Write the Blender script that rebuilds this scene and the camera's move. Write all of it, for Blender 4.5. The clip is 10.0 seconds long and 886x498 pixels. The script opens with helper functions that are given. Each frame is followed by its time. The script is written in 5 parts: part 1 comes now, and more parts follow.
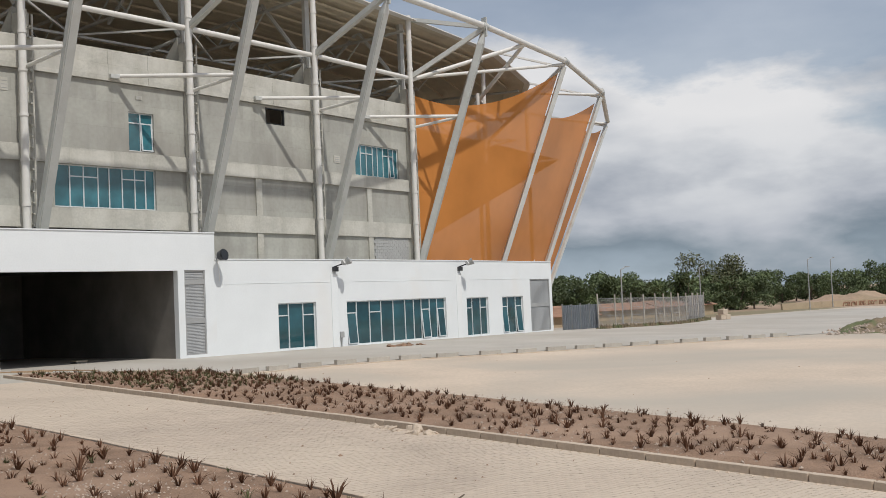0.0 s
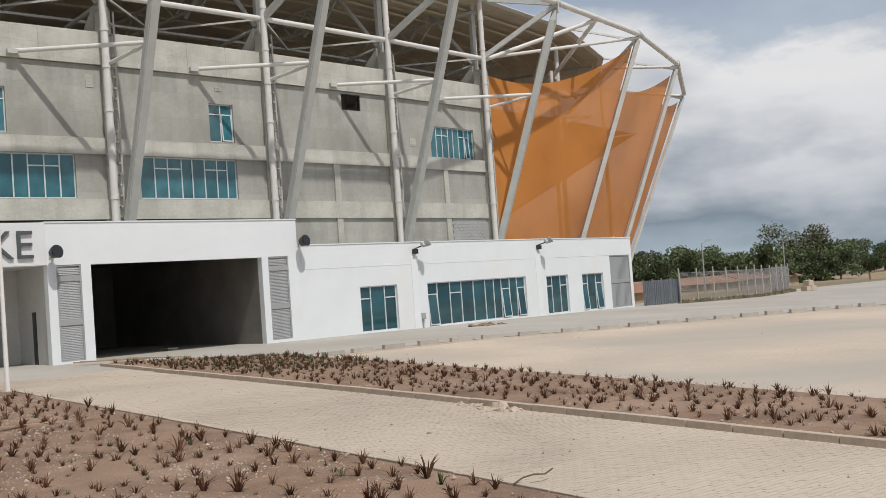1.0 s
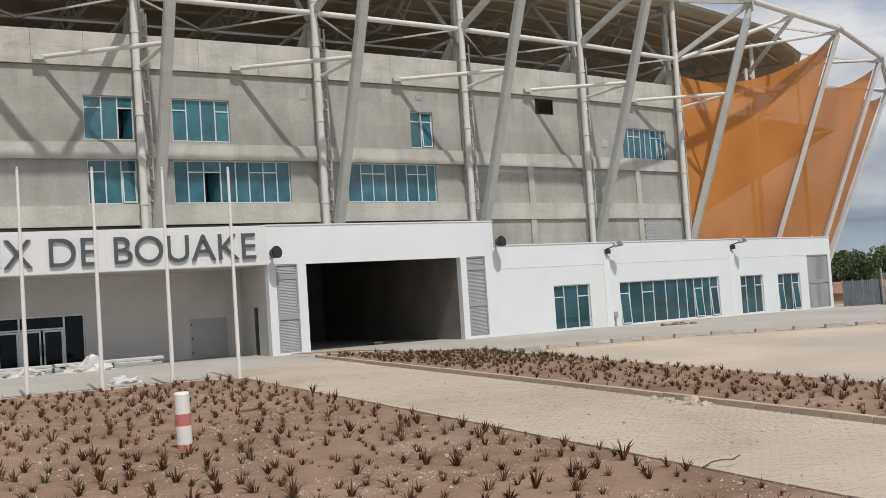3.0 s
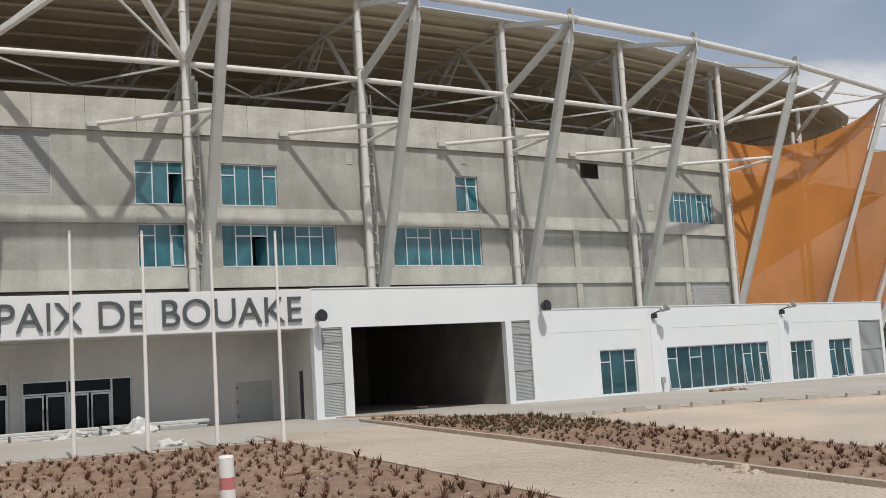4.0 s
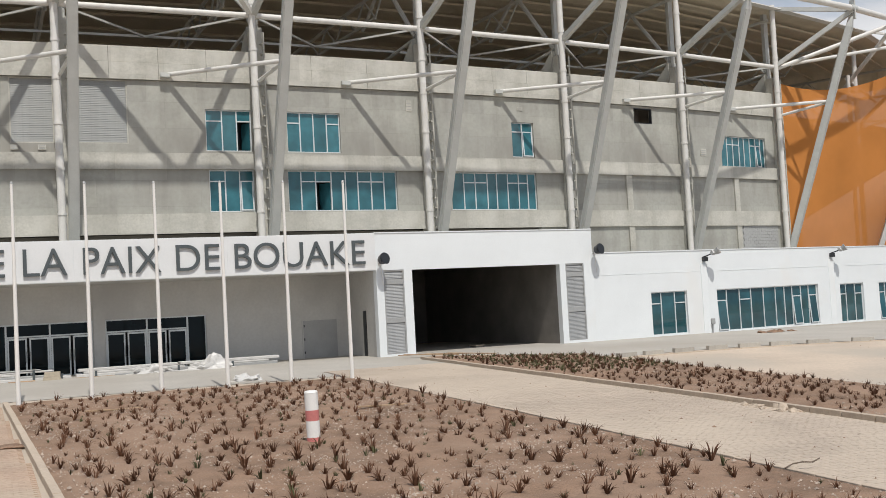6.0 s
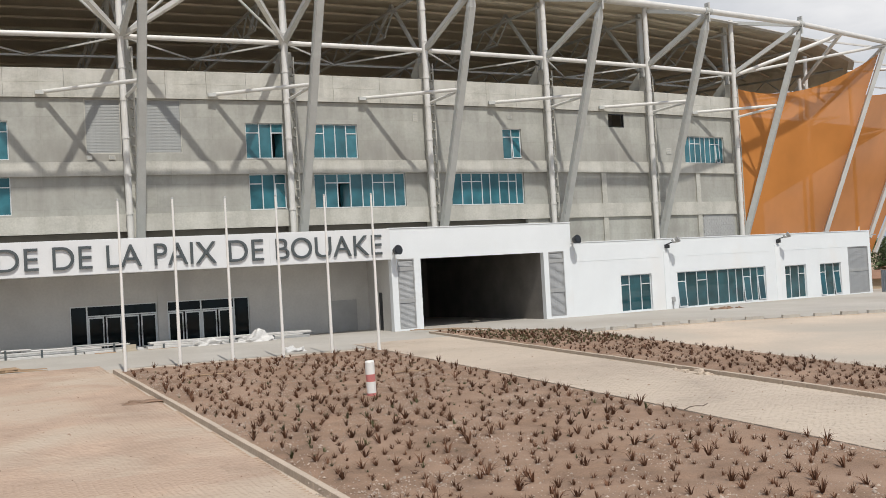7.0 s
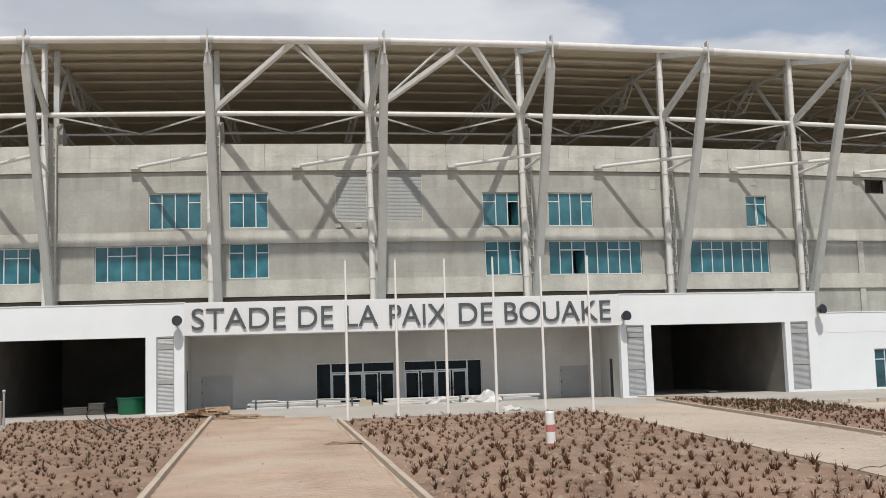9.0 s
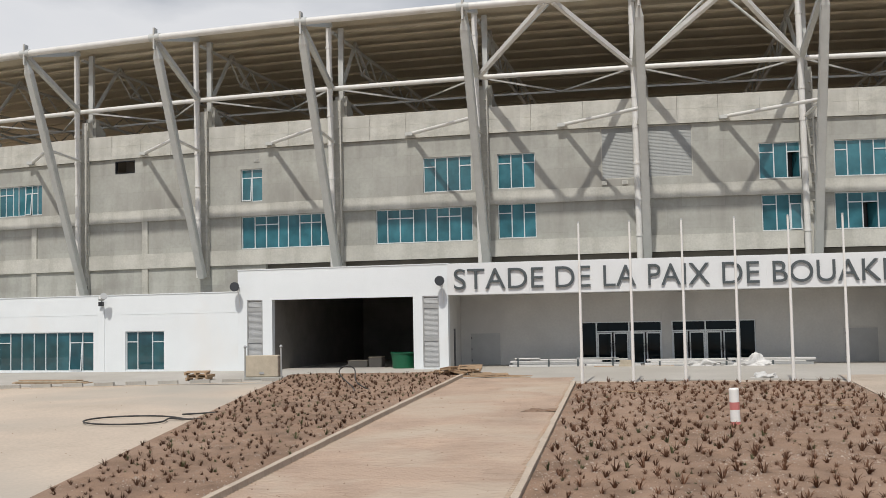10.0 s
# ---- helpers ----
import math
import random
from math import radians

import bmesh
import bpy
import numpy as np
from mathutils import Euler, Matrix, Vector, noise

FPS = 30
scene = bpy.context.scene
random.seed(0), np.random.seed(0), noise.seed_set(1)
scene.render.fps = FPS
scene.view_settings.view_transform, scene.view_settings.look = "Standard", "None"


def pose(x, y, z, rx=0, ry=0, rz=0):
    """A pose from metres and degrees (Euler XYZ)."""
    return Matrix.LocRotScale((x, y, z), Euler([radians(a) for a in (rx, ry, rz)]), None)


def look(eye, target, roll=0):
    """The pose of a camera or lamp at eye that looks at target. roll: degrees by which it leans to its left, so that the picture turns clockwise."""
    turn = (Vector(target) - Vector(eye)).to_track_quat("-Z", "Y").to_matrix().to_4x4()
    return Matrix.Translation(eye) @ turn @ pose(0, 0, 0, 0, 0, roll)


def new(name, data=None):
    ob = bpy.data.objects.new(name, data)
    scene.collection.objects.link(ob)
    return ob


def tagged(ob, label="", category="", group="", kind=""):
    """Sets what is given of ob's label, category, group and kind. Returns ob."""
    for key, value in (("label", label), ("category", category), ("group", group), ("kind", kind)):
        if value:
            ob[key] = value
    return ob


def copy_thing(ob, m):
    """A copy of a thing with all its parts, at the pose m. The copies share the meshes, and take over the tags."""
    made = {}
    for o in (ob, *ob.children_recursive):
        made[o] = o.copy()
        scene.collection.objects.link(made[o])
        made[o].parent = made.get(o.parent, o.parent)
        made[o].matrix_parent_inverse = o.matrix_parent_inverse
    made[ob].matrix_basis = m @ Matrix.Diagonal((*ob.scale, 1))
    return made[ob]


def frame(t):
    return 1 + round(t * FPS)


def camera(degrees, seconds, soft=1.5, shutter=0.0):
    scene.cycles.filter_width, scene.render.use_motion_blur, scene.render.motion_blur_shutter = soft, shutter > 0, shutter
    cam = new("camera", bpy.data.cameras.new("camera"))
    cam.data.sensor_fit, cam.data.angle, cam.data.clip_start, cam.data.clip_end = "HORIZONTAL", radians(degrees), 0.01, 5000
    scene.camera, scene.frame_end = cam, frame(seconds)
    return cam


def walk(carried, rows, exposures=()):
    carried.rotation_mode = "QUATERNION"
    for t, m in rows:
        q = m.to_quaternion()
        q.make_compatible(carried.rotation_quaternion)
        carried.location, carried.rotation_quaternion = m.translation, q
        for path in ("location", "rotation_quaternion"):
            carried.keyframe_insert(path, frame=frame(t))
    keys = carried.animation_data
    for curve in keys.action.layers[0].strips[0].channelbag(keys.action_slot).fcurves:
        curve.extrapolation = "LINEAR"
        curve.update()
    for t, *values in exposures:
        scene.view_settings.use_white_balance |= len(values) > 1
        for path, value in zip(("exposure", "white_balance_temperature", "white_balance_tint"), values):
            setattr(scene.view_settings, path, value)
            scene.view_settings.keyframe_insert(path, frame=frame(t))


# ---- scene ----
cam = camera(44.70, 10.0, soft=0.7)
ROWS = [
    (0.0, 1.521, 1.721, 1.974, -42.744, 2.784, 2.509),
    (0.5, 1.378, 1.535, 1.973, -42.000, 2.364, 3.818),
    (1.0, 1.302, 1.569, 1.955, -38.571, 1.984, 4.132),
    (1.5, 0.010, 0.034, 2.008, -36.876, 2.158, 3.975),
    (2.0, 0.010, 0.034, 2.008, -35.030, 1.837, 3.267),
    (2.5, 0.010, 0.034, 2.008, -30.336, 2.496, 2.865),
    (2.7, 0.010, 0.034, 2.008, -28.848, 2.396, 3.749),
    (3.8, 0.010, 0.034, 2.008, -27.295, 4.751, 3.276),
    (4.0, 0.010, 0.034, 2.008, -26.344, 6.101, 3.466),
    (4.5, 0.010, 0.034, 2.008, -25.313, 5.974, 3.007),
    (5.0, 0.010, 0.034, 2.008, -22.650, 4.850, 3.012),
    (5.5, 0.010, 0.034, 2.008, -22.503, 4.024, 4.106),
    (5.7, 0.010, 0.034, 2.008, -22.630, 3.712, 3.520),
    (6.8, -6.156, -10.667, 3.228, -24.858, 0.974, 3.487),
    (7.0, -6.076, -10.838, 3.223, -24.079, 1.098, 3.176),
    (7.5, -5.861, -10.729, 3.287, -23.997, 0.446, 2.439),
    (8.0, -5.912, -10.918, 3.242, -23.480, 0.985, 2.262),
    (8.5, -5.135, -11.801, 2.843, -17.292, 3.346, 2.822),
    (9.0, -3.130, -12.792, 2.121, -8.878, 6.054, 1.693),
    (9.5, 0.251, -12.973, 2.172, 2.061, 5.689, 1.919),
    (10.0, 3.111, -12.787, 2.864, 10.934, 3.517, 1.068),
]
walk(cam, [(t, pose(x, y, z, 90 + pitch, 0, yaw) @ pose(0, 0, 0, 0, 0, -roll)) for t, x, y, z, yaw, pitch, roll in ROWS], exposures=[(0.0, -0.12), (2.5, -0.12), (4.5, -0.16), (5.5, -0.03), (7.0, 0.05), (8.5, 0.05), (9.5, 0.0), (10.0, -0.04)])

# ---- light ----
SUN_EL, SUN_AZ = 58.5, -4.0          # degrees above the ground, to the right of the facade's normal
sun_way = Vector((math.sin(radians(SUN_AZ)) * math.cos(radians(SUN_EL)), -math.cos(radians(SUN_AZ)) * math.cos(radians(SUN_EL)), math.sin(radians(SUN_EL))))
sun_data = bpy.data.lights.new("sun", "SUN")
sun_data.energy, sun_data.angle, sun_data.color = 3.3, radians(0.9), (1.0, 0.96, 0.895)
sun = new("sun", sun_data)
sun.matrix_world = look(sun_way * 100, (0, 0, 0))
scene.view_settings.exposure = 0.0

world = bpy.data.worlds.new("sky")
scene.world = world
world.use_nodes = True
wn, wl = world.node_tree.nodes, world.node_tree.links
sky = wn.new("ShaderNodeTexSky")
sky.sky_type, sky.sun_disc = "NISHITA", False
sky.sun_elevation, sky.sun_rotation = radians(SUN_EL), radians(180 - SUN_AZ)
sky.dust_density, sky.air_density = 1.6, 1.0
coords = wn.new("ShaderNodeTexCoord")
squash = wn.new("ShaderNodeMapping")
squash.inputs["Scale"].default_value = (1.0, 1.0, 2.6)
squash.inputs["Location"].default_value = (3.1, 0.7, 0.35)
wl.new(coords.outputs["Generated"], squash.inputs["Vector"])
cloud = wn.new("ShaderNodeTexNoise")
cloud.inputs["Scale"].default_value, cloud.inputs["Detail"].default_value, cloud.inputs["Roughness"].default_value = 2.3, 9.0, 0.56
wl.new(squash.outputs[0], cloud.inputs["Vector"])
cover = wn.new("ShaderNodeValToRGB")
cover.color_ramp.elements[0].position, cover.color_ramp.elements[1].position = 0.44, 0.50
cover.color_ramp.elements[0].color = (0.42, 0.42, 0.42, 1)      # thin haze in the clear parts
# more cloud low down and towards the left of the stadium
parts = wn.new("ShaderNodeSeparateXYZ")
wl.new(coords.outputs["Generated"], parts.inputs[0])


def sums(op, a, b):
    node = wn.new("ShaderNodeMath")
    node.operation = op
    for k, q in enumerate((a, b)):
        if isinstance(q, float):
            node.inputs[k].default_value = q
        else:
            wl.new(q, node.inputs[k])
    return node.outputs[0]


low_down = sums("MULTIPLY", sums("SUBTRACT", 0.22, parts.outputs["Z"]), 2.2)
leftward = sums("MULTIPLY", sums("SUBTRACT", 0.62, parts.outputs["X"]), 0.5)
wl.new(sums("ADD", sums("ADD", cloud.outputs["Fac"], low_down), leftward), cover.inputs[0])
shade = wn.new("ShaderNodeTexNoise")
shade.inputs["Scale"].default_value, shade.inputs["Detail"].default_value = 4.2, 7.0
wl.new(squash.outputs[0], shade.inputs["Vector"])
tone = wn.new("ShaderNodeValToRGB")
# lit tops, shaded flat bases, and haze below them at the horizon
uneven = sums("MULTIPLY", sums("SUBTRACT", shade.outputs["Fac"], 0.5), 0.24)
base_height = sums("ADD", parts.outputs["Z"], uneven)
stops = tone.color_ramp.elements
stops[0].position, stops[0].color = 0.0, (4.2, 4.7, 5.3, 1)
stops[1].position, stops[1].color = 1.0, (4.9, 5.2, 5.7, 1)
for at, shade_of in ((0.028, (3.7, 4.4, 5.0, 1)), (0.05, (2.3, 2.85, 3.35, 1)), (0.085, (4.4, 4.7, 5.2, 1)), (0.125, (6.1, 6.3, 6.6, 1)), (0.20, (7.1, 7.15, 7.3, 1)), (0.34, (5.9, 6.1, 6.5, 1))):
    stop = stops.new(at)
    stop.color = shade_of
wl.new(base_height, tone.inputs[0])
billow = wn.new("ShaderNodeValToRGB")
billow.color_ramp.elements[0].position, billow.color_ramp.elements[0].color = 0.38, (0.70, 0.73, 0.78, 1)
billow.color_ramp.elements[1].position, billow.color_ramp.elements[1].color = 0.60, (1.12, 1.11, 1.10, 1)
wl.new(shade.outputs["Fac"], billow.inputs[0])
lumpy = wn.new("ShaderNodeMixRGB")
lumpy.blend_type, lumpy.inputs[0].default_value = "MULTIPLY", 1.0
wl.new(tone.outputs[0], lumpy.inputs[1])
wl.new(billow.outputs[0], lumpy.inputs[2])
mixed = wn.new("ShaderNodeMixRGB")
wl.new(cover.outputs[0], mixed.inputs[0])
wl.new(sky.outputs[0], mixed.inputs[1])
wl.new(lumpy.outputs[0], mixed.inputs[2])
wl.new(mixed.outputs[0], wn["Background"].inputs[0])
wn["Background"].inputs[1].default_value = 0.105


# ---- materials ----
def material(name, color, rough=0.6, metal=0.0, vary=0.12, scale=1.5, grain=40.0, bump=0.15, distance=0.01, stain=None, stain_at=(0.5, 0.7), stretch=(1, 1, 1), per_piece=0.0, spec=0.5, casts=0.0):
    """A surface with stains at one scale and grain at another."""
    m = bpy.data.materials.new(name)
    m.use_nodes = True
    n, l = m.node_tree.nodes, m.node_tree.links
    b = n["Principled BSDF"]
    b.inputs["Roughness"].default_value, b.inputs["Metallic"].default_value = rough, metal
    b.inputs["Specular IOR Level"].default_value = spec
    tc = n.new("ShaderNodeTexCoord")
    mp = n.new("ShaderNodeMapping")
    mp.inputs["Scale"].default_value = stretch
    l.new(tc.outputs["Object"], mp.inputs["Vector"])
    big, fine = n.new("ShaderNodeTexNoise"), n.new("ShaderNodeTexNoise")
    big.inputs["Scale"].default_value, big.inputs["Detail"].default_value, big.inputs["Roughness"].default_value = scale, 6, 0.6
    fine.inputs["Scale"].default_value, fine.inputs["Detail"].default_value = grain, 4
    l.new(mp.outputs[0], big.inputs["Vector"])
    l.new(tc.outputs["Object"], fine.inputs["Vector"])
    r1 = n.new("ShaderNodeValToRGB")
    lo, hi = [max(0, c * (1 - vary)) for c in color], [min(1, c * (1 + vary)) for c in color]
    r1.color_ramp.elements[0].position, r1.color_ramp.elements[0].color = 0.3, (*lo, 1)
    r1.color_ramp.elements[1].position, r1.color_ramp.elements[1].color = 0.7, (*hi, 1)
    l.new(big.outputs["Fac"], r1.inputs[0])
    mx = n.new("ShaderNodeMixRGB")
    mx.blend_type = "MULTIPLY"
    mx.inputs[0].default_value = min(1, vary * 2.2)
    r2 = n.new("ShaderNodeValToRGB")
    r2.color_ramp.elements[0].position, r2.color_ramp.elements[0].color = 0.3, (0.6, 0.6, 0.6, 1)
    r2.color_ramp.elements[1].position, r2.color_ramp.elements[1].color = 0.62, (1.05, 1.05, 1.05, 1)
    l.new(fine.outputs["Fac"], r2.inputs[0])
    l.new(r1.outputs[0], mx.inputs[1])
    l.new(r2.outputs[0], mx.inputs[2])
    out = mx.outputs[0]
    if stain:
        sn = n.new("ShaderNodeTexNoise")
        sn.inputs["Scale"].default_value, sn.inputs["Detail"].default_value, sn.inputs["Distortion"].default_value = scale * 0.45, 8, 0.6
        l.new(mp.outputs[0], sn.inputs["Vector"])
        r3 = n.new("ShaderNodeValToRGB")
        r3.color_ramp.elements[0].position, r3.color_ramp.elements[1].position = stain_at
        l.new(sn.outputs["Fac"], r3.inputs[0])
        m3 = n.new("ShaderNodeMixRGB")
        l.new(r3.outputs[0], m3.inputs[0])
        l.new(out, m3.inputs[1])
        m3.inputs[2].default_value = (*stain, 1)
        out = m3.outputs[0]
    if casts:
        # tone steps between formwork casts, and rain streaks down the face
        sx, cx, bk = n.new("ShaderNodeSeparateXYZ"), n.new("ShaderNodeCombineXYZ"), n.new("ShaderNodeTexBrick")
        l.new(tc.outputs["Object"], sx.inputs[0])
        l.new(sx.outputs["X"], cx.inputs["X"])
        l.new(sx.outputs["Z"], cx.inputs["Y"])
        l.new(cx.outputs[0], bk.inputs["Vector"])
        bk.offset = 0.35
        bk.inputs["Color1"].default_value, bk.inputs["Color2"].default_value = (1 - casts, 1 - casts, 1 - casts, 1), (1 + casts * 0.8, 1 + casts * 0.78, 1 + casts * 0.72, 1)
        bk.inputs["Mortar"].default_value = (1 - casts * 1.5, 1 - casts * 1.5, 1 - casts * 1.6, 1)
        bk.inputs["Scale"].default_value, bk.inputs["Mortar Size"].default_value, bk.inputs["Mortar Smooth"].default_value = 1.0, 0.012, 0.6
        bk.inputs["Brick Width"].default_value, bk.inputs["Row Height"].default_value = 2.45, 1.27
        m4 = n.new("ShaderNodeMixRGB")
        m4.blend_type, m4.inputs[0].default_value = "MULTIPLY", 1.0
        l.new(out, m4.inputs[1])
        l.new(bk.outputs["Color"], m4.inputs[2])
        ms, st, rs = n.new("ShaderNodeMapping"), n.new("ShaderNodeTexNoise"), n.new("ShaderNodeValToRGB")
        ms.inputs["Scale"].default_value = (1.1, 1.1, 0.22)
        st.inputs["Scale"].default_value, st.inputs["Detail"].default_value = 1.0, 7
        l.new(tc.outputs["Object"], ms.inputs["Vector"])
        l.new(ms.outputs[0], st.inputs["Vector"])
        l.new(st.outputs["Fac"], rs.inputs[0])
        rs.color_ramp.elements[0].position, rs.color_ramp.elements[0].color = 0.40, (0.80, 0.785, 0.76, 1)
        rs.color_ramp.elements[1].position, rs.color_ramp.elements[1].color = 0.56, (1.06, 1.06, 1.06, 1)
        m5 = n.new("ShaderNodeMixRGB")
        m5.blend_type, m5.inputs[0].default_value = "MULTIPLY", 0.45
        l.new(m4.outputs[0], m5.inputs[1])
        l.new(rs.outputs[0], m5.inputs[2])
        out = m5.outputs[0]
    if per_piece:
        oi = n.new("ShaderNodeObjectInfo")
        ge = n.new("ShaderNodeNewGeometry")
        ad = n.new("ShaderNodeMath")
        ad.operation = "ADD"
        l.new(oi.outputs["Random"], ad.inputs[0])
        l.new(ge.outputs["Random Per Island"], ad.inputs[1])
        mr = n.new("ShaderNodeMapRange")
        mr.inputs[1].default_value, mr.inputs[2].default_value = 0.0, 2.0
        mr.inputs[3].default_value, mr.inputs[4].default_value = 1 - per_piece, 1 + per_piece
        l.new(ad.outputs[0], mr.inputs[0])
        hv = n.new("ShaderNodeHueSaturation")
        l.new(mr.outputs[0], hv.inputs["Value"])
        l.new(out, hv.inputs["Color"])
        out = hv.outputs[0]
    l.new(out, b.inputs["Base Color"])
    if bump:
        bp = n.new("ShaderNodeBump")
        bp.inputs["Strength"].default_value, bp.inputs["Distance"].default_value = bump, distance
        l.new(fine.outputs["Fac"], bp.inputs["Height"])
        l.new(bp.outputs[0], b.inputs["Normal"])
    return m


concrete = material("bare concrete", (0.385, 0.386, 0.352), 0.85, vary=0.11, scale=0.45, grain=5, bump=0.2, stain=(0.30, 0.292, 0.265), stain_at=(0.47, 0.70), stretch=(0.8, 1, 1.3), casts=0.075)
concrete_band = material("pale concrete band", (0.465, 0.457, 0.412), 0.85, vary=0.14, scale=0.8, grain=9, bump=0.22, stain=(0.53, 0.52, 0.475), stain_at=(0.46, 0.68), stretch=(0.9, 1, 1.6), casts=0.07)
# concrete darkened so the gateway's shade sits in the colour
gate_shade = material("shade-darkened gateway concrete", (0.19, 0.178, 0.16), 0.9, vary=0.2, scale=0.7)
# darker copy of the bare concrete, with recess shade in its colour
concrete_dark = material("shade-darkened stand concrete", (0.215, 0.198, 0.172), 0.9, vary=0.12, scale=0.7)
sign_white = material("satin white cladding", (0.69, 0.70, 0.70), 0.5, vary=0.03, scale=0.6, grain=14, bump=0.05)
white_wall = material("white painted render", (0.715, 0.745, 0.755), 0.7, vary=0.035, scale=0.5, grain=14, bump=0.08, stain=(0.70, 0.69, 0.665), stain_at=(0.55, 0.85))
recess_wall = material("unpainted smooth render", (0.565, 0.56, 0.535), 0.8, vary=0.07, scale=0.6, grain=8, bump=0.1, stain=(0.46, 0.455, 0.44), stain_at=(0.5, 0.75))
white_steel = material("white painted steel", (0.66, 0.65, 0.62), 0.45, vary=0.07, scale=1.4, grain=30, bump=0.04, stain=(0.52, 0.49, 0.44), stain_at=(0.6, 0.85))
grey_steel = material("light grey painted steel", (0.49, 0.50, 0.48), 0.5, vary=0.07, scale=1.2, grain=25, bump=0.05, stain=(0.42, 0.39, 0.35), stain_at=(0.55, 0.8))
deck_metal = material("beige roof sheeting", (0.53, 0.475, 0.365), 0.6, vary=0.10, scale=0.6, grain=12, bump=0.1)
galv = material("galvanised louvre", (0.38, 0.385, 0.38), 0.5, 0.3, vary=0.08, scale=1.5, grain=20, bump=0.05)
alu = material("pale aluminium", (0.66, 0.70, 0.71), 0.35, 0.2, vary=0.04, scale=2, bump=0)
louvre_pale = material("pale louvre metal", (0.315, 0.325, 0.315), 0.55, 0.1, vary=0.08, scale=1.5, grain=20, bump=0.05)
letter_grey = material("dark grey letter metal", (0.085, 0.10, 0.105), 0.45, 0.2, vary=0.08, scale=1.5, bump=0.03)
# lamp and fitting black, also painted for the dark behind windows and doors
black_metal_and_void = material("black housing metal and interior dark", (0.02, 0.022, 0.025), 0.4, vary=0.1, bump=0.05)
soil = material("dry brown soil", (0.256, 0.164, 0.108), 0.95, vary=0.3, scale=0.9, grain=26, bump=0.9, distance=0.04, stain=(0.32, 0.216, 0.150), stain_at=(0.45, 0.7))
pebble = material("pale gravel", (0.43, 0.35, 0.285), 0.85, vary=0.15, scale=3, grain=30, per_piece=0.4)
sand = material("dusty sand paving", (0.52, 0.43, 0.34), 0.92, vary=0.13, scale=0.2, grain=9, bump=0.35, stain=(0.39, 0.35, 0.295), stain_at=(0.42, 0.66))
earth = material("bare red earth", (0.34, 0.245, 0.17), 0.95, vary=0.2, scale=0.05, grain=3, bump=0.5, distance=0.05, stain=(0.20, 0.17, 0.10), stain_at=(0.45, 0.6))
forecourt = material("grey concrete forecourt", (0.41, 0.385, 0.345), 0.9, vary=0.10, scale=0.25, grain=9, bump=0.2, stain=(0.35, 0.32, 0.275), stain_at=(0.45, 0.7))
paver_mat = material("sandy concrete pavers", (0.452, 0.375, 0.30), 0.9, vary=0.14, scale=0.35, grain=16, bump=0.25, stain=(0.50, 0.42, 0.335), stain_at=(0.40, 0.60), per_piece=0.055)
paver_warm = material("reddish dusty pavers", (0.435, 0.318, 0.236), 0.9, vary=0.16, scale=0.45, grain=16, bump=0.3, stain=(0.47, 0.385, 0.30), stain_at=(0.46, 0.66), per_piece=0.04)
kerb_mat = material("dusty kerb concrete", (0.48, 0.395, 0.31), 0.9, vary=0.12, scale=1.2, grain=18, bump=0.3, per_piece=0.12)
kerb_grey = material("grey kerb block concrete", (0.41, 0.385, 0.34), 0.9, vary=0.14, scale=1.2, grain=18, bump=0.3, per_piece=0.16)
mound_mat = material("overgrown brown earth", (0.20, 0.155, 0.10), 0.95, vary=0.3, scale=1.2, grain=12, bump=0.8, distance=0.05, stain=(0.10, 0.115, 0.05), stain_at=(0.48, 0.6))
pole_mat = material("white flagpole paint", (0.76, 0.745, 0.71), 0.35, vary=0.03, scale=2, bump=0)
red_paint = material("faded red paint", (0.56, 0.19, 0.175), 0.55, vary=0.1, scale=4, grain=30, bump=0.05)
pylon_white = material("white plastic pipe", (0.78, 0.77, 0.74), 0.45, vary=0.05, scale=4, grain=30, bump=0.03)
timber = material("weathered pallet timber", (0.36, 0.25, 0.155), 0.85, vary=0.2, scale=3, grain=30, bump=0.3, per_piece=0.25)
plastic_wrap = material("white plastic sheeting", (0.55, 0.54, 0.52), 0.4, vary=0.06, scale=3, grain=12, bump=0.5, distance=0.03)
rubber = material("black rubber hose", (0.03, 0.028, 0.026), 0.55, vary=0.15, bump=0.05)
green_plastic = material("green plastic tub", (0.008, 0.105, 0.05), 0.4, vary=0.08, bump=0.02)
cart_mat = material("beige sheet metal", (0.44, 0.38, 0.29), 0.6, vary=0.12, scale=3, grain=20, bump=0.05)
leaf_mat = material("dry dark succulent leaf", (0.128, 0.066, 0.04), 0.75, vary=0.3, scale=5, grain=20, bump=0, per_piece=0.55, spec=0.12)
leaf_green = material("green succulent leaf", (0.10, 0.10, 0.05), 0.75, vary=0.3, scale=5, grain=20, bump=0, per_piece=0.5, spec=0.12)
bark = material("grey brown bark", (0.13, 0.10, 0.075), 0.9, vary=0.2, scale=3, grain=20, bump=0.5)
foliage = material("tree foliage", (0.10, 0.135, 0.055), 0.7, vary=0.3, scale=0.5, grain=4, bump=0, per_piece=0.55)
foliage_dry = material("brownish tree foliage", (0.11, 0.118, 0.055), 0.7, vary=0.3, scale=0.5, grain=4, bump=0, per_piece=0.55)
fence_mat = material("grey fence metal", (0.36, 0.36, 0.355), 0.5, 0.3, vary=0.1, scale=2, bump=0)
sheet_blue = material("dull blue sheet metal", (0.27, 0.30, 0.335), 0.55, 0.1, vary=0.12, scale=1.5, grain=12, bump=0.05)
block_wall = material("grey block infill", (0.36, 0.365, 0.36), 0.9, vary=0.1, scale=0.6, grain=10, bump=0.2)
